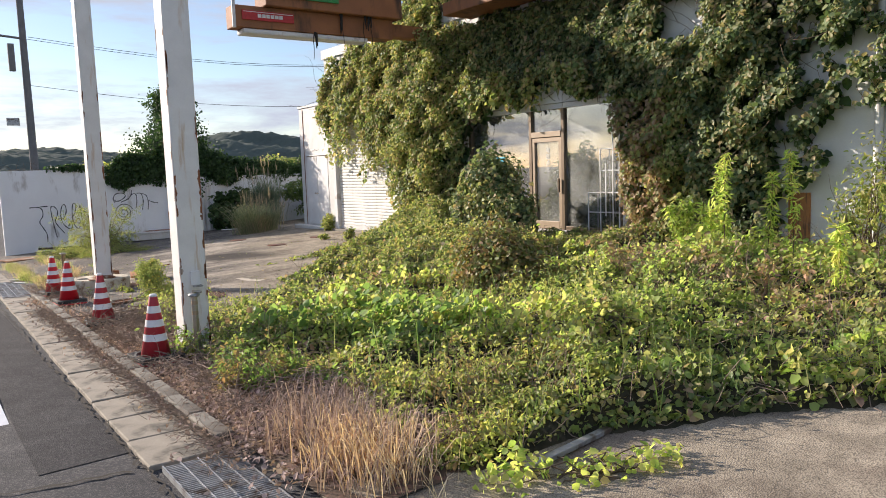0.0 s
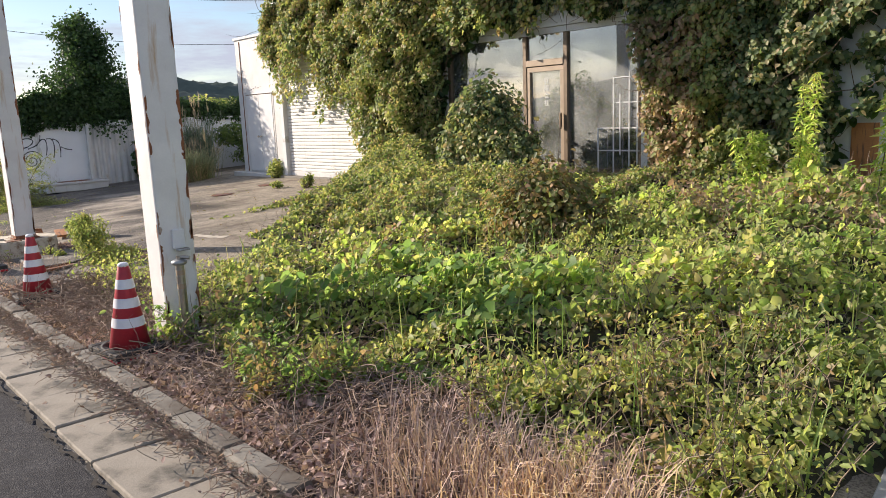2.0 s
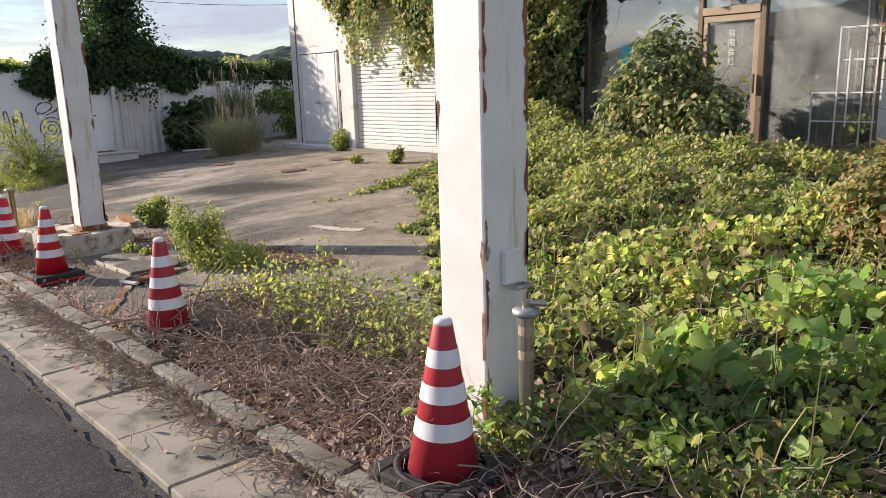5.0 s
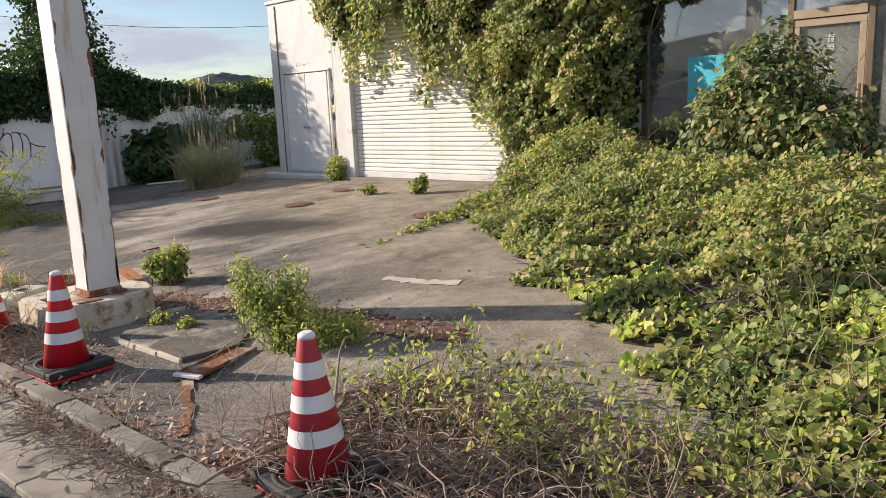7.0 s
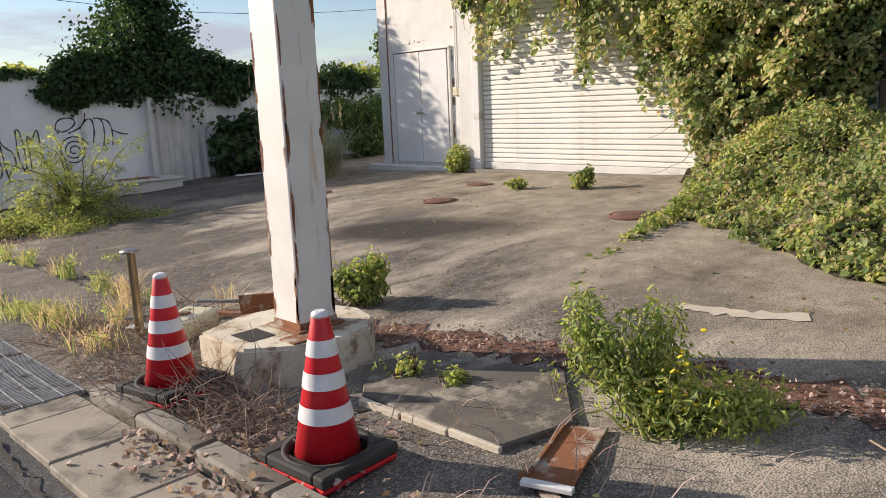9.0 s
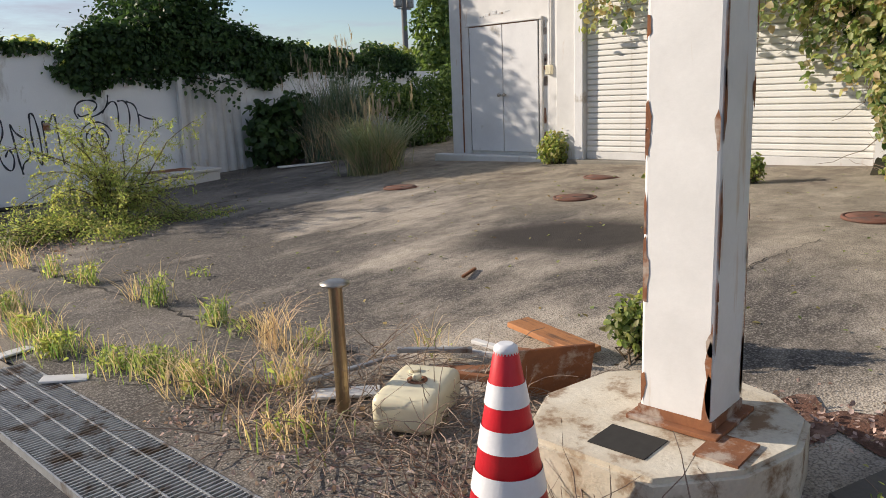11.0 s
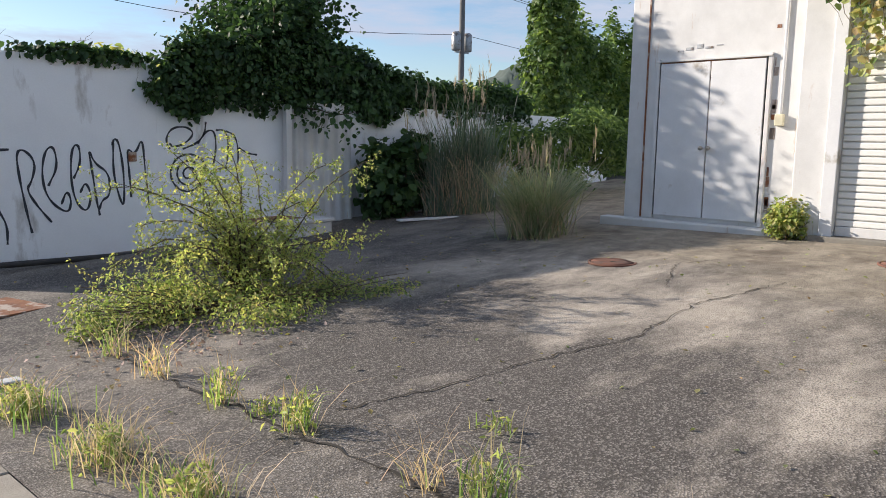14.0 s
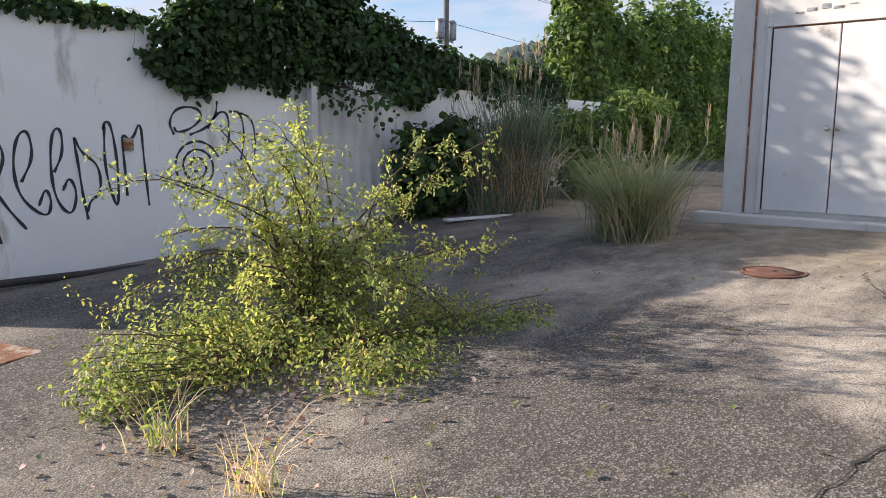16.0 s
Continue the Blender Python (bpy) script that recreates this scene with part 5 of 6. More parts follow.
clump("flowering_weed", "airy yellow-green weed bush with small yellow flowers", "weed",
      [(2.95, 11.55, -0.15, 0.22, 0.24, 0.2), (2.86, 11.75, 0.02, 0.14, 0.16, 0.2), (3.08, 11.36, -0.2, 0.22, 0.24, 0.14), (2.83, 11.86, 0.1, 0.09, 0.1, 0.22), (3.0, 11.6, 0.06, 0.13, 0.13, 0.2), (3.2, 11.25, -0.2, 0.18, 0.16, 0.1)], 4200, 0.036, M_YELLOWGREEN, 110, M_GRASS, shell=0.1, width=0.4)
fx = rng.normal(0, 0.1, (24, 3)) + [2.92, 11.48, -0.02]
fl = empty("yellow_flowers", 2.92, 11.35, gz(2.92, 11.35), "small yellow flowers on the weed bush", "flower")
for p in fx:
    b = part("flower", lathe([(0.004, 0.0), (0.014, 0.006), (0.011, 0.01)], 8), M_FLOWER)
    b.matrix_world = pose(*p, rng.uniform(-40, 40), rng.uniform(-40, 40), 0)
    under(b, fl)
clump("small_bush", "small round green bush behind the pedestal", "bush", [(3.55, 14.22, -0.2, 0.16, 0.17, 0.17), (3.6, 14.15, -0.08, 0.1, 0.1, 0.14), (3.45, 14.3, -0.15, 0.09, 0.1, 0.12)], 2200, 0.038, M_MID, 40, shell=0.05)
clump("small_bush", "small green bush at the door plinth", "bush", [(9.7, 18.95, 0.06, 0.2, 0.24, 0.26)], 2000, 0.05, M_MID, 30, shell=0.2)
clump("small_weed", "small leafy weed growing from the forecourt", "weed", [(8.48, 15.63, 0.0, 0.13, 0.15, 0.13), (8.5, 15.55, 0.1, 0.08, 0.08, 0.1)], 520, 0.05, M_MID, 20, shell=0.05)
clump("small_weed", "small leafy weed growing from the forecourt", "weed", [(8.3, 16.6, -0.06, 0.12, 0.16, 0.06)], 250, 0.05, M_MID, 8, shell=0.2)
clump("small_weed", "small yellow weed by the pedestal", "weed", [(2.75, 12.9, -0.3, 0.06, 0.07, 0.09)], 160, 0.035, M_YELLOWGREEN, 8, shell=0.2)
clump("small_weed", "small yellow weed by the pedestal", "weed", [(2.8, 12.6, -0.3, 0.07, 0.06, 0.06)], 160, 0.035, M_YELLOWGREEN, 8, shell=0.2)

# tall leafy weeds on the heap
for k in range(12):
    x, y = [(7.5, 5.04), (7.4, 4.24), (7.6, 5.75), (7.9, 5.2), (7.1, 4.9), (6.6, 3.3), (8.3, 3.4)][k % 7]
    x, y = x + rng.normal(0, 0.14), y + rng.normal(0, 0.14)
    h = rng.uniform(0.75, 1.0) if k % 7 > 1 else rng.uniform(1.25, 1.6)
    w0 = empty("tall_weed", x, y, gz(x, y), "tall upright weed with narrow bright green leaves", "weed", "tall weeds on the heap")
    L = wander(np.array([[x, y, gz(x, y)]]), np.array([[0, 0, 1.0]]), np.array([h]), 9, 0.05)
    under(tubes("stem", L, 0.008, M_VINE), w0)
    s = rng.uniform(0.3, 1.0, 190) ** 0.8
    base = np.stack([np.interp(s, np.linspace(0, 1, 9), L[0][:, c]) for c in range(3)], 1)
    a = rng.uniform(0, 6.28, 190)
    out = np.column_stack([np.cos(a), np.sin(a), rng.uniform(0.0, 0.8, 190)])
    under(leaves("leaves", base + out * 0.05 * (1.3 - s)[:, None], out * [0.4, 0.4, 1.0], 0.085, M_BRIGHT, width=0.2, spread=0.35), w0)

# dry stems and straw along the kerb
x, y = rng.uniform(1.66, 2.7, 5200), rng.uniform(3.2, 13.0, 5200)
ok = (rng.uniform(0, 1, 5200) < 0.35 + 0.55 * (smooth_noise(x, y, 4.0, 3.0) > 0)) & (rng.uniform(0, 1, 5200) < np.interp(y, [3, 4.5, 9, 10.5, 12, 13], [1, 1, 0.7, 0.3, 0.08, 0.05])) & ~((x > 2.3) & (y < 7.5) & (rng.uniform(0, 1, 5200) < 0.6))
tagged(blades("dry_weeds", gpts(x[ok], y[ok]), 0.15, 1.4, M_REDSTEM, width=0.006), "reddish dead weed stems along the kerb", "dead weeds", "", "stuff")
n = 1700
cl = rng.integers(0, 8, n)
x = rng.uniform(1.7, 2.7, n)
y = np.where(cl < 5, rng.uniform(7.8, 10.3, n), np.where(cl < 8, rng.uniform(4.0, 8.0, n), rng.choice([11.3, 12.2, 13.1], n) + rng.normal(0, 0.12, n)))
tagged(tubes("dry_twigs", wander(gpts(x, y, 0.03 + rng.uniform(0, 0.12, n)), np.column_stack([rng.normal(0, 1, (n, 2)), rng.normal(0.08, 0.2, n)]), rng.uniform(0.15, 0.5, n), 7, 0.32, 0.05), rng.uniform(0.002, 0.0055, n), M_TWIG), "tangle of dry grey-brown twigs along the kerb", "twigs", "", "stuff")
n = 14
x, y = rng.uniform(1.9, 2.7, n), rng.uniform(8.4, 10.6, n)
tagged(tubes("dry_branches", wander(gpts(x, y, 0.08), np.column_stack([rng.normal(0, 1, (n, 2)), rng.normal(0.02, 0.05, n)]), rng.uniform(0.6, 1.2, n), 9, 0.16, 0.0) * [1, 1, 1], 0.010, M_TWIG, side=6), "bare grey branches lying in the weeds", "branches", "", "stuff")
n = 2200
x = rng.normal(1.46, 0.045, n)
x = np.where(rng.uniform(0, 1, n) < 0.25, x + rng.normal(0.02, 0.12, n), x)
y = rng.uniform(4.2, 12, n)
tagged(tubes("kerb_litter", wander(gpts(x, y, 0.045), np.column_stack([rng.normal(0, 1, (n, 2)), np.zeros(n)]), rng.uniform(0.06, 0.22, n), 5, 0.3, 0.0), 0.0025, M_TWIG), "scattered dry stems on kerb and gutter", "litter", "", "stuff")
n = 9000
x, y = rng.normal(1.62, 0.16, n), rng.uniform(3.5, 13.5, n)
c = np.arange(n) > 3000
x, y = np.where(c, rng.uniform(1.66, 2.75, n), x), np.where(c, rng.uniform(3.5, 10.6, n), y)
tagged(leaves("dead_leaves", gpts(x, y, rng.uniform(0.025, 0.06, n)), np.array([0, 0, 1.0]), 0.034, M_REDSTEM, spread=0.8), "small dead leaves along the kerb", "litter", "", "stuff")
x, y = rng.normal(2.0, 0.14, 520), rng.normal(3.6, 0.28, 520)
tagged(blades("straw_clump", gpts(x, y), 0.34, 0.6, M_STRAW, width=0.006), "clump of dry straw-coloured grass", "grass", "", "stuff")
x, y = rng.normal(2.0, 0.17, 620), rng.normal(4.0, 0.35, 620)
tagged(blades("dead_stalks", gpts(x, y), 0.36, 0.4, M_REDSTEM, width=0.006), "dead purplish weed stalks", "dead weeds", "", "stuff")
n = 2400
x, y = rng.uniform(2.3, 3.6, n), rng.uniform(7.9, 10.6, n)
ok = x < np.interp(y, [7.9, 10.6], [3.6, 3.0])
tagged(leaves("low_weeds", gpts(x[ok], y[ok], rng.uniform(0.02, 0.28, ok.sum())), np.array([-0.3, 0.3, 0.8]), 0.036, M_MID, spread=0.9, width=0.6), "low green weeds beside the dry twigs", "weeds", "", "stuff")


def tuft(x, y, h, n, straw, label):
    o = empty("grass_tuft", x, y, gz(x, y), label, "grass tuft", "tufts in the joint")
    n = int(n * (0.42 if x > 2.2 else 0.6))
    h = h if x > 2.2 else h * 0.66
    bx, by = rng.normal(x, 0.045 if x > 2.2 else 0.09, n), rng.normal(y, 0.06 if x > 2.2 else 0.16, n)
    k = int(n * straw)
    if k:
        under(blades("dry_foliage", gpts(bx[:k], by[:k]), h, 1.0, M_STRAW, width=0.005), o)
    if n - k:
        under(blades("green_foliage", gpts(bx[k:], by[k:]), h * 0.75, 0.5, M_GRASS, width=0.007), o)
        m = int((n - k) * 2.2)
        under(leaves("leaves", gpts(rng.normal(x, 0.055, m), rng.normal(y, 0.055, m), rng.uniform(0.01, h * 0.6, m)), np.array([0, 0, 1.0]), 0.035, M_YELLOWGREEN, width=0.45, spread=1.0), o)


for x, y, h, n, s in [(2.68, 20.3, 0.34, 90, 0.8), (2.68, 19.53, 0.3, 90, 0.3), (2.72, 18.9, 0.3, 110, 0.25), (2.68, 20.95, 0.34, 90, 0.6), (2.69, 18.02, 0.25, 80, 0.95), (2.72, 17.7, 0.36, 130, 0.3),
                      (2.7, 16.86, 0.26, 130, 0.25), (2.66, 16.52, 0.16, 60, 0.4), (2.6, 16.1, 0.32, 190, 1.0), (2.74, 15.9, 0.2, 90, 0.4), (1.85, 17.3, 0.3, 240, 0.2), (1.96, 16.7, 0.25, 150, 0.3), (1.9, 17.9, 0.34, 240, 0.5),
                      (2.05, 16.4, 0.3, 200, 0.3), (2.05, 15.95, 0.38, 300, 0.7), (2.0, 18.6, 0.4, 260, 0.6), (1.95, 19.3, 0.4, 300, 0.6), (2.3, 15.5, 0.3, 180, 0.8), (3.3, 18.1, 0.14, 30, 0.0), (2.72, 19.2, 0.12, 50, 0.3), (3.0, 15.2, 0.25, 70, 0.9), (1.9, 20.2, 0.4, 280, 0.4), (2.0, 15.1, 0.3, 160, 0.8)]:
    tuft(x, y, h, n, s, "tuft of green and straw-coloured grass in a pavement joint" if s < 0.9 else "tuft of dry straw-coloured grass in a joint")

n = 900
x, y = rng.uniform(2.2, 9.5, n), rng.uniform(9.5, 24.5, n)
ok = depth_in(x, y) < 0
tagged(leaves("fallen_leaves", gpts(x[ok], y[ok], 0.012), np.array([0, 0, 1.0]), 0.032, M_MOUND, spread=0.35), "scattered fallen leaves and crumbs on the forecourt", "litter", "", "stuff")

# arching shrub in the forecourt
sh = empty("arching_shrub", 4.25, 21.85, gz(4.25, 21.85), "open arching shrub with small yellow-green leaves", "shrub")
n = 30
a = rng.uniform(0, 6.28, n)
L = wander(np.repeat([[4.25, 21.85, gz(4.25, 21.85)]], n, 0) + rng.normal(0, 0.08, (n, 3)) * [1, 1, 0], np.column_stack([np.cos(a) * 0.3 - 0.03, np.sin(a) * 0.28, rng.uniform(1.2, 1.8, n)]), rng.uniform(0.8, 1.7, n), 12, 0.13, 0.15)
under(tubes("branch_work", L, 0.010, M_BARK, side=5), sh)
tw = L[:, 3:].reshape(-1, 3).repeat(3, 0)
T = wander(tw, rng.normal(0, 1, tw.shape) + [0, 0, -0.1], rng.uniform(0.08, 0.3, len(tw)), 6, 0.25, 0.08)
under(tubes("twig_work", T, 0.003, M_VINE, side=3), sh)
q = T[:, 1:].reshape(-1, 3).repeat(4, 0)
q = q + rng.normal(0, 0.018, q.shape)
q = q[q[:, 2] > gz(q[:, 0], q[:, 1]) + 0.01]
under(leaves("leaves", q, np.array([0, 0, 0.6]), 0.028, M_YELLOWGREEN, width=0.5, spread=1.0), sh)
clump("shrub_skirt", "low spreading green weeds round the shrub", "weeds",
      [(3.85, 21.5, -0.42, 0.7, 0.6, 0.2), (3.2, 21.6, -0.42, 0.45, 0.45, 0.2), (4.7, 21.2, -0.4, 0.55, 0.4, 0.14), (2.75, 21.5, -0.42, 0.2, 0.25, 0.26), (3.9, 20.8, -0.42, 0.5, 0.35, 0.15), (3.6, 22.0, -0.38, 0.6, 0.4, 0.25), (5.05, 20.8, -0.4, 0.4, 0.3, 0.09)], 13000, 0.032, M_MID, 120, M_VINE, 0.2, 0.5)


# standpipe with a tap at the foot of the post
sp = empty("water_standpipe", 2.19, 7.22, gz(2.19, 7.22), "short water standpipe with a tap and worn yellow bands", "standpipe")
part("pipe", cyl(bmesh.new(), (0, 0, 0), (0, 0, 0.6), 0.03, seg=16), M_STEEL, sp)
part("collar", lathe([(0.045, 0.595), (0.055, 0.605), (0.055, 0.62), (0.03, 0.63)], 20), M_GALV, sp)
part("tap", cyl(cyl(bmesh.new(), (0, 0, 0.625), (0, 0, 0.66), 0.016), (0, 0, 0.65), (0.06, -0.05, 0.64), 0.013), M_STEEL, sp, "small steel tap")
for z in (0.42, 0.52):
    part("band", cyl(bmesh.new(), (0, 0, z), (0, 0, z + 0.035), 0.0315, seg=16), M_LBEIGE, sp, "worn yellow band")

# dull slab with a chipped pale edge beside the channel
SLAB = [(2.43, 12.9), (2.39, 11.98), (2.75, 11.85), (3.18, 12.2), (3.06, 13.05), (2.7, 13.2)]
ds = empty("ground_slab", 2.7, 12.5, gz(2.7, 12.5), "dull grey concrete slab set in the verge", "slab", kind="structure")
bm = bmesh.new()
r = bmesh.ops.extrude_face_region(bm, geom=[bm.faces.new([bm.verts.new((x, y, gz(x, y) - 0.02)) for x, y in SLAB])])
for v in r["geom"]:
    if isinstance(v, bmesh.types.BMVert):
        v.co.z += 0.05
bmesh.ops.recalc_face_normals(bm, faces=bm.faces)
bmesh.ops.bevel(bm, geom=bm.edges[:], offset=0.008, segments=1, affect="EDGES")
under(part("slab", bm, M_DAMP), ds)
bm = bmesh.new()
for k in range(3):
    y = 12.86 - 0.3 * k
    box(bm, 2.37 + 0.006 * k, 2.405, y - 0.292, y, gz(2.4, y) - 0.01, gz(2.4, y) + 0.034, bevel=0.006)
under(part("edge_strip", bm, M_PALE, None, "chipped pale concrete edge"), ds)["kind"] = "stuff"

# weeds of the verge, each with stem and leaves
def verge_weed(x, y, h, mat, label, size=0.045, n=70, width=0.5):
    o = empty("verge_weed", x, y, gz(x, y), label, "weed", "weeds along the verge")
    k = 5
    d = np.column_stack([rng.normal(0, 0.35, (k, 2)), np.ones(k)])
    L = wander(np.repeat([[x, y, gz(x, y)]], k, 0) + rng.normal(0, 0.03, (k, 3)) * [1, 1, 0], d, h * rng.uniform(0.6, 1.05, k), 7, 0.12)
    under(tubes("stem", L, 0.004, M_TWIG), o)
    q = L[:, 1:].reshape(-1, 3)
    q = q[rng.integers(0, len(q), n)] + rng.normal(0, 0.03, (n, 3))
    under(leaves("leaves", q, np.array([0, 0, 0.7]), size, mat, width=width, spread=0.9), o)


for k in range(34):
    x, y = rng.uniform(2.35, 3.9), rng.uniform(2.9, 4.7)
    if depth_in(x, y) > -0.1:
        verge_weed(x, y, rng.uniform(0.35, 0.62), [M_MOUND, M_YELLOWGREEN, M_MID][k % 3], ["browning upright weed among creepers", "yellow-green upright weed among creepers", "dark green upright weed among creepers"][k % 3], 0.034, 130)
for k in range(30):
    verge_weed(rng.uniform(1.88, 2.65), rng.uniform(5.4, 7.35), rng.uniform(0.2, 0.4), [M_MID, M_MOUND, M_BROAD][k % 3], "leafy weed crowding round the foot of the post", 0.042, 130)
for k in range(16):
    verge_weed(rng.uniform(2.3, 3.3), rng.uniform(7.9, 10.4), rng.uniform(0.25, 0.42), [M_MID, M_YELLOWGREEN][k % 2], "thin weed among the dry twigs", 0.04, 70)
for k in range(12):
    verge_weed(rng.uniform(6.1, 7.6), rng.uniform(3.6, 5.9), rng.uniform(0.5, 0.85), M_BROWNLEAF, "reddish-brown upright weed on the heap", 0.06, 140)
for x, y, h in [(2.72, 12.95, 0.16), (2.82, 12.62, 0.12), (2.28, 13.0, 0.22), (2.95, 12.05, 0.2)]:
    verge_weed(x, y, h, M_YELLOWGREEN, "small yellow-green weed beside the pedestal", 0.03, 34)
clump("wall_shrub", "thin grey-green shrub before the white wall", "shrub",
      [(9.2, 4.2, 1.0, 0.25, 0.28, 0.75), (9.2, 4.4, 0.7, 0.25, 0.25, 0.5), (9.1, 3.95, 1.1, 0.25, 0.25, 0.6)], 1500, 0.06, M_MID, 50, shell=0.05, width=0.45)

# dead stems round the pedestal and the cones
n = 1000
y = rng.uniform(12.9, 15.7, n)
x = rng.uniform(1.7, 2.12, n) + np.where(y > 14.2, rng.uniform(0, 0.9, n), 0)
tagged(tubes("dead_stems", wander(gpts(x, y, 0.01), np.column_stack([rng.normal(0, 1, (n, 2)), rng.uniform(0.1, 0.9, n)]), rng.uniform(0.12, 0.5, n), 7, 0.22, 0.1), rng.uniform(0.0018, 0.0045, n), M_TWIG), "dead grey stems round the pedestal", "dead weeds", "", "stuff")
n = 2600
x, y = rng.uniform(1.66, 2.3, n), rng.uniform(12.4, 15.8, n)
c = np.arange(n) > 1500
y = np.where(c, rng.uniform(10.7, 13.9, n), y)
x = np.where(c, np.interp(y, [10.6, 11.8, 12.6, 13.4, 13.95], [3.6, 3.48, 3.4, 3.25, 3.1]) + rng.normal(0, 0.14, n), x)
tagged(leaves("leaf_litter", gpts(x, y, rng.uniform(0.012, 0.035, n)), np.array([0, 0, 1.0]), 0.022, M_REDSTEM, spread=0.8), "red-brown leaf litter in the channel and verge", "litter", "", "stuff")
n = 350
x, y = rng.normal(3.1, 0.45, n), rng.normal(21.0, 0.4, n)
tagged(leaves("leaf_litter", gpts(x, y, rng.uniform(0.008, 0.03, n)), np.array([0, 0, 1.0]), 0.03, M_REDSTEM, spread=0.7), "red-brown leaf litter under the shrub", "litter", "", "stuff")

# pampas, reeds and bushes in the corner
for nm, x, y, h, n, m, lab, wd in [("grass_clump", 8.4, 21.6, 1.2, 900, M_PALEGRASS, "large arching pale green grass clump", 0.34), ("grass_clump", 9.0, 22.0, 1.1, 600, M_PALEGRASS, "large arching pale green grass clump", 0.3),
                                   ("reed_clump", 10.0, 24.1, 2.2, 1100, M_REED, "tall upright reeds with feathery heads", 0.34), ("reed_clump", 9.5, 24.3, 1.9, 500, M_REED, "tall upright reeds with feathery heads", 0.25)]:
    o = empty(nm, x, y, gz(x, y), lab, "grass", "grasses in the corner")
    bx, by = rng.normal(x, wd * 0.5, n), rng.normal(y, wd * 0.4, n)
    under(blades("foliage", gpts(bx, by), h * rng.uniform(0.45, 1.0, n), 0.9 if nm == "grass_clump" else 0.36, m, width=0.012, droop=0.9 if nm == "grass_clump" else 0.6), o)
    under(blades("dry_foliage", gpts(bx[: n // 3], by[: n // 3]), h * 0.5, 0.9, M_STRAW, width=0.009), o)
    k = 11
    sx, sy = rng.normal(x, wd * 0.7, k), rng.normal(y, wd * 0.5, k)
    L = wander(gpts(sx, sy), np.column_stack([rng.normal(0, 0.12, (k, 2)), np.ones(k)]), h * rng.uniform(0.85, 1.1, k), 6, 0.04)
    under(tubes("stalks", L, 0.004, M_TWIG), o)
    under(blades("plume_mass", L[:, -1].repeat(14, 0) - [0, 0, 0.12] + rng.normal(0, 0.02, (k * 14, 3)) * [0.5, 0.5, 3], 0.16, 0.3, M_PLUME, width=0.008), o)
clump("broadleaf_bush", "dark green broad-leaved bush against the wall", "bush",
      [(9.1, 24.7, 0.15, 0.55, 0.3, 0.4), (9.0, 24.6, 0.75, 0.25, 0.25, 0.25), (8.5, 24.7, 0.3, 0.25, 0.25, 0.25), (8.75, 24.9, 0.55, 0.4, 0.25, 0.4), (9.4, 24.8, 0.7, 0.4, 0.3, 0.4), (8.65, 24.8, 0.05, 0.35, 0.3, 0.35)], 2600, 0.14, M_DEEP, 60, width=0.85, shell=0.15)
clump("leafy_bush", "bright green bush with layered drooping leaves", "bush",
      [(12.6, 24.2, 0.9, 0.8, 0.5, 0.45), (11.4, 24.4, 0.9, 0.8, 0.5, 0.35), (13.4, 24.0, 1.25, 0.8, 0.5, 0.35), (12.2, 24.1, 0.3, 1.0, 0.5, 0.5), (14.2, 24.0, 0.8, 0.7, 0.5, 0.5)], 9000, 0.11, M_HEDGE, 60, M_BARK, width=0.4)

# creeper tree over the wall
tr = empty("creeper_tree", 7.5, 26.2, gz(7.5, 26.2), "dark conical tree smothered in creeper behind the wall", "tree")
under(part("trunk", cyl(bmesh.new(), (7.5, 26.2, gz(7.5, 26.2)), (7.6, 26.2, 4.3), 0.16, 0.04, 12), M_BARK), tr)
n = 60
hz = rng.uniform(1.2, 4.2, n)
a = rng.uniform(0, 6.28, n)
LL = wander(np.column_stack([np.full(n, 7.55), np.full(n, 26.2), hz]), np.column_stack([np.cos(a), np.sin(a) * 0.8, np.full(n, 0.5)]), (4.9 - hz) * 0.5 * rng.uniform(0.6, 1.1, n), 7, 0.2, 0.02)
under(tubes("limbs", LL, 0.022, M_BARK), tr)
q = LL[:, 2:].reshape(-1, 3).repeat(62, 0)
q = q + rng.normal(0, 0.17, q.shape)
under(leaves("crown", q, np.array([-0.4, -0.5, 0.6]), 0.085, M_DEEP, spread=0.8), tr)
clump("wall_top_creeper", "dark creeper draped along the wall top", "creeper",
      [(6.6, 25.5, 1.75, 1.0, 0.32, 0.5), (5.6, 25.35, 1.6, 0.45, 0.18, 0.42), (7.6, 25.6, 2.0, 0.9, 0.45, 0.7), (8.7, 25.6, 1.9, 0.9, 0.4, 0.5), (9.9, 25.6, 1.75, 1.0, 0.35, 0.38), (6.2, 25.4, 2.05, 0.8, 0.25, 0.3), (11.2, 25.6, 1.6, 1.0, 0.3, 0.4), (9.0, 25.3, 1.55, 0.5, 0.15, 0.35), (4.5, 25.45, 1.9, 0.9, 0.12, 0.1), (12.5, 25.6, 1.6, 1.0, 0.3, 0.5)], 34000, 0.085, M_DEEP, 0)
clump("sunlit_hedge", "sunlit yellow-green hedge beyond the wall", "hedge",
      [(9.5, 27.6, 1.6, 2.0, 0.6, 0.55), (12.5, 27.8, 1.6, 2.0, 0.6, 0.6), (6.0, 27.6, 1.5, 1.8, 0.6, 0.45), (15.5, 28.2, 1.7, 2.0, 0.6, 0.6), (5.2, 26.4, 1.85, 0.5, 0.3, 0.28)], 16000, 0.11, M_YELLOWGREEN, 40)
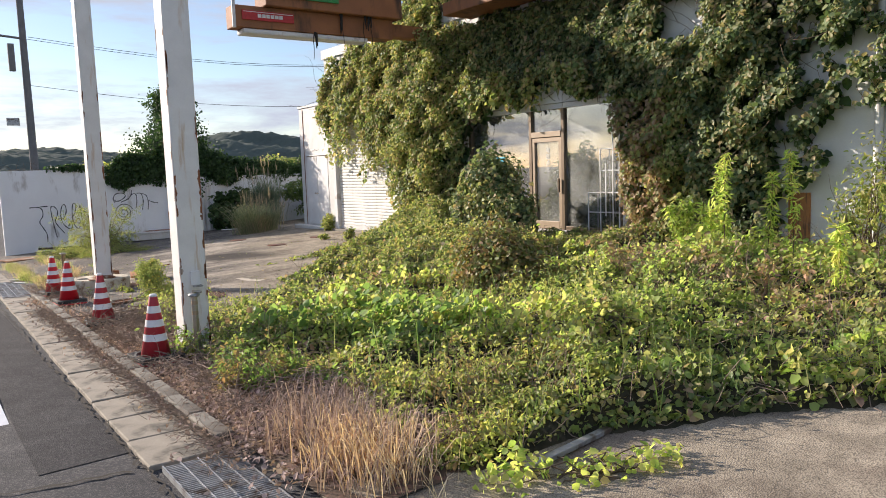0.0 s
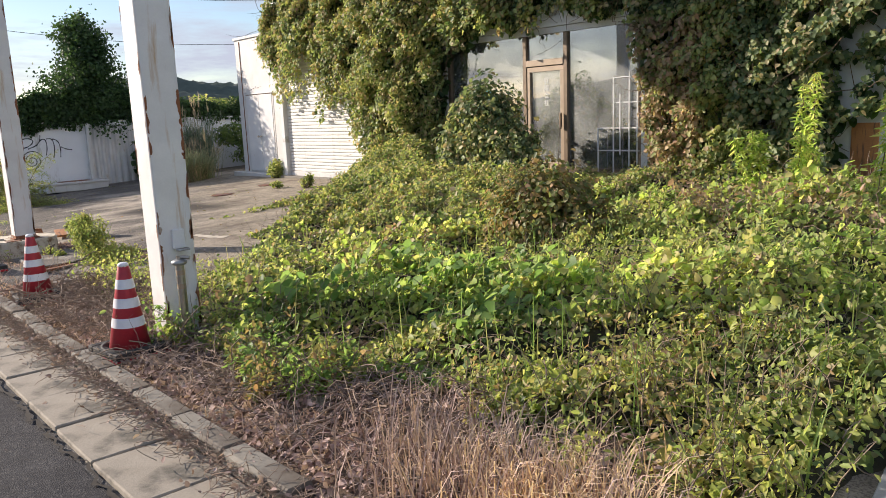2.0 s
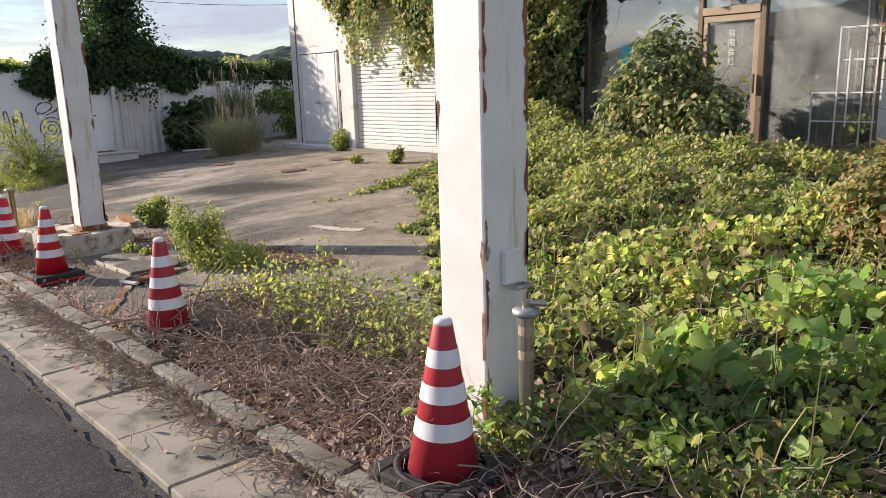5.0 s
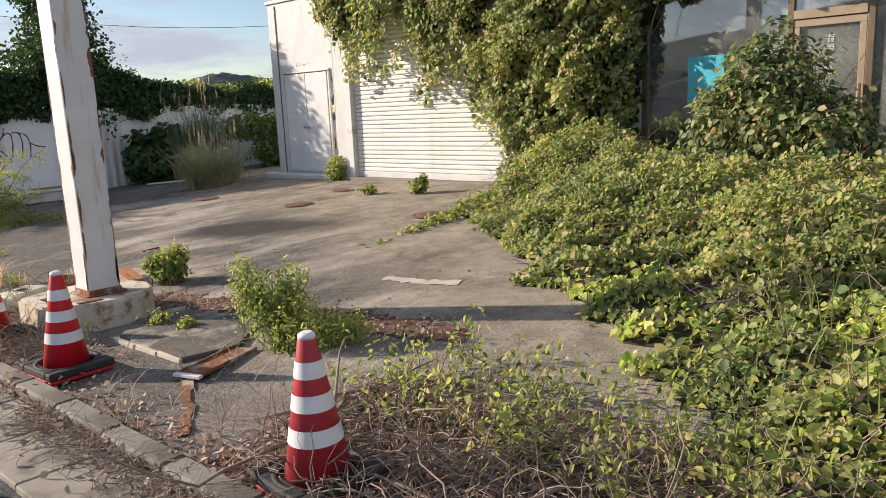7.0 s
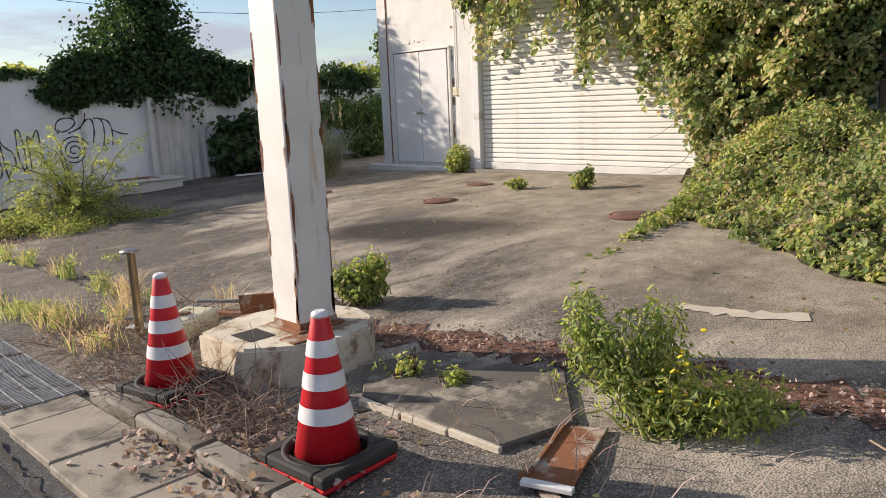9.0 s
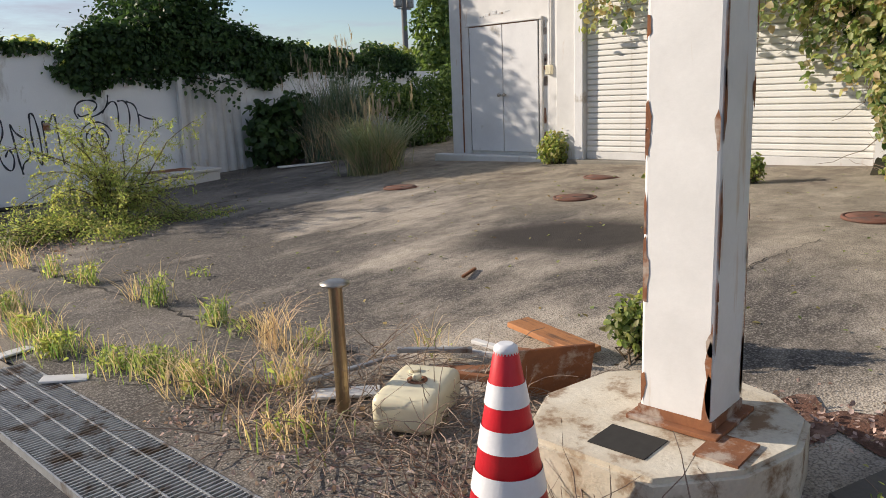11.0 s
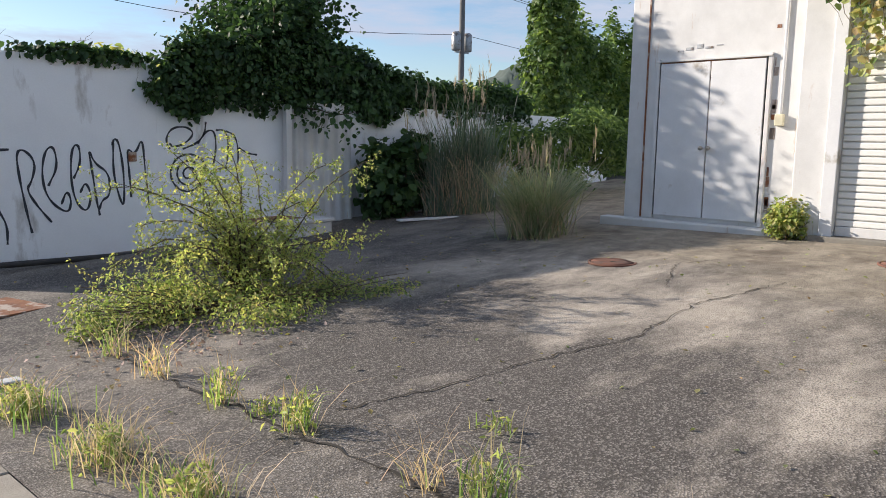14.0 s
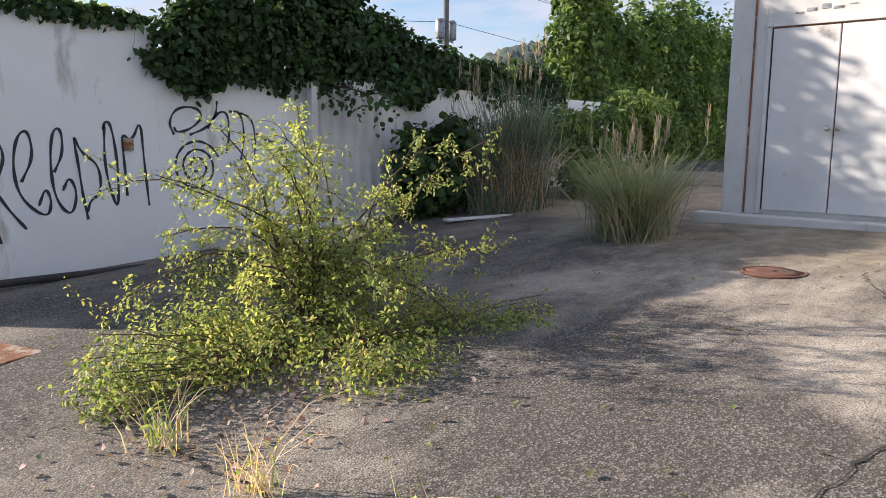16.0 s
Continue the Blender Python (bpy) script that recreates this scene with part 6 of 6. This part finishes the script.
clump("hedge_tower", "tall square structure completely covered in green creeper", "creeper",
      [(15.2, 26.3, 2.0, 0.65, 0.6, 2.4), (15.3, 26.3, 3.9, 0.5, 0.5, 0.7), (17.0, 26.4, 1.4, 1.7, 0.6, 2.4), (18.8, 26.4, 1.5, 1.5, 0.6, 2.5), (20.5, 26.4, 1.6, 1.5, 0.6, 2.8), (22.4, 26.5, 1.6, 1.6, 0.6, 2.8), (24.6, 26.5, 1.6, 1.6, 0.6, 2.6), (15.0, 26.3, 0.5, 0.6, 0.6, 1.5), (16.2, 26.4, 3.0, 0.7, 0.5, 0.7)], 60000, 0.12, M_HEDGE, 60, shell=0.75)

# wiry stems above the wall
n = 60
tagged(tubes("wiry_stems", wander(np.column_stack([rng.uniform(2.5, 5.2, n), np.full(n, WY + 0.1), np.full(n, 1.84)]), np.column_stack([rng.normal(0, 1, n), rng.normal(0, 0.2, n), rng.uniform(0.2, 1, n)]), rng.uniform(0.2, 0.6, n), 8, 0.3, 0.1), 0.004, M_VINE), "wiry bare stems along the wall top", "stem_tangle", "", "stuff")


# ---- poles and distance ----
def power_pole(x, y, h, r, label):
    p = empty("utility_pole", x, y, gz(x, y), label, "utility pole", "utility poles")
    part("pole", cyl(bmesh.new(), (0, 0, 0), (0, 0, h), r, r * 0.7, 16), M_POLE, p)
    return p


p1 = power_pole(29.0, 41.3, 14.0, 0.16, "concrete utility pole with crossarm and two transformers")
part("crossarm", boxes((-0.9, 0.9, -0.05, 0.05, 8.4, 8.5)), M_GALV, p1)
for s in (-0.42, 0.42):
    part("transformer", lathe([(0.2, 5.5), (0.23, 5.55), (0.23, 6.3), (0.15, 6.4)], 16), M_GALV, p1).location = (s, 0, 0)
for s in (-0.8, -0.3, 0.3, 0.8):
    part("insulator", cyl(bmesh.new(), (s, 0, 8.5), (s, 0, 8.68), 0.04), M_WHITE, p1)
part("bracket", boxes((-0.5, 0.5, -0.03, 0.03, 5.4, 5.48)), M_GALV, p1)
p2 = power_pole(5.75, 45.0, 13.0, 0.22, "tall concrete street pole with a signal arm")
part("signal_arm", cyl(bmesh.new(), (0, 0, 9.9), (-1.2, 0, 10.0), 0.06), M_POLE, p2)
part("signal_head", boxes((-0.75, -0.45, -0.15, 0.15, 8.2, 9.6), bevel=0.03), M_POLE, p2)
part("small_sign", boxes((-1.1, -0.5, -0.03, 0.03, 5.4, 5.8), bevel=0.02), M_GALV, p2)
wires = []
for z, off in ((9.0, 0.0), (9.1, 0.8), (6.6, 0.3)):
    s = np.linspace(0, 1, 12)
    wires.append(np.column_stack([5.75 + (29 - 5.75) * s + off * 0.3, 45 + (41.3 - 45) * s, z - 0.8 * np.sin(s * 3.14) - 0.4 * s]))
    wires.append(np.column_stack([29 + 60 * s, 41.3 - 6 * s, z - 0.4 - 1.5 * np.sin(s * 3.14)]))
tagged(tubes("overhead_wires", np.array(wires), 0.012, M_DARK, taper=1.0), "thin black overhead wires between poles", "wires", "", "stuff")


def hill(name, cx, cy, rx, ry, h, label):
    n = 70
    u = np.linspace(-1, 1, n)
    X, Y = np.meshgrid(u, u)
    r = np.sqrt(X ** 2 + Y ** 2)
    Z = h * np.clip(1 - r ** 1.6, 0, 1) * (1 + 0.18 * smooth_noise(X * 4, Y * 4, 1.2, cx)) + h * 0.05 * smooth_noise(X * 40, Y * 40, 1.0, cy) * (r < 0.95) + rng.uniform(0, 0.05, X.shape) * h
    Z = np.where(r > 0.98, -4, Z - 1.5)
    i = np.arange(n * n).reshape(n, n)
    f = np.stack([i[:-1, :-1], i[:-1, 1:], i[1:, 1:], i[1:, :-1]], -1).reshape(-1, 4)
    tagged(raw(name, np.stack([cx + X * rx, cy + Y * ry, Z], -1).reshape(-1, 3), f, M_HILL, smooth=True), label, "hill", "", "structure")


hill("backdrop_hill", 175, 420, 110, 60, 26, "distant wooded hill, bluish green with slight haze in the colour")
hill("backdrop_hill", 60, 430, 100, 60, 19, "distant wooded hill, bluish green with slight haze in the colour")
hill("backdrop_hill", 260, 400, 120, 60, 24, "distant wooded hill, bluish green with slight haze in the colour")
hill("backdrop_hill", -230, 60, 110, 150, 24, "distant wooded hill, bluish green with slight haze in the colour")
hill("backdrop_hill", 118, 92, 40, 32, 17, "nearer green wooded hill beyond the hedge")
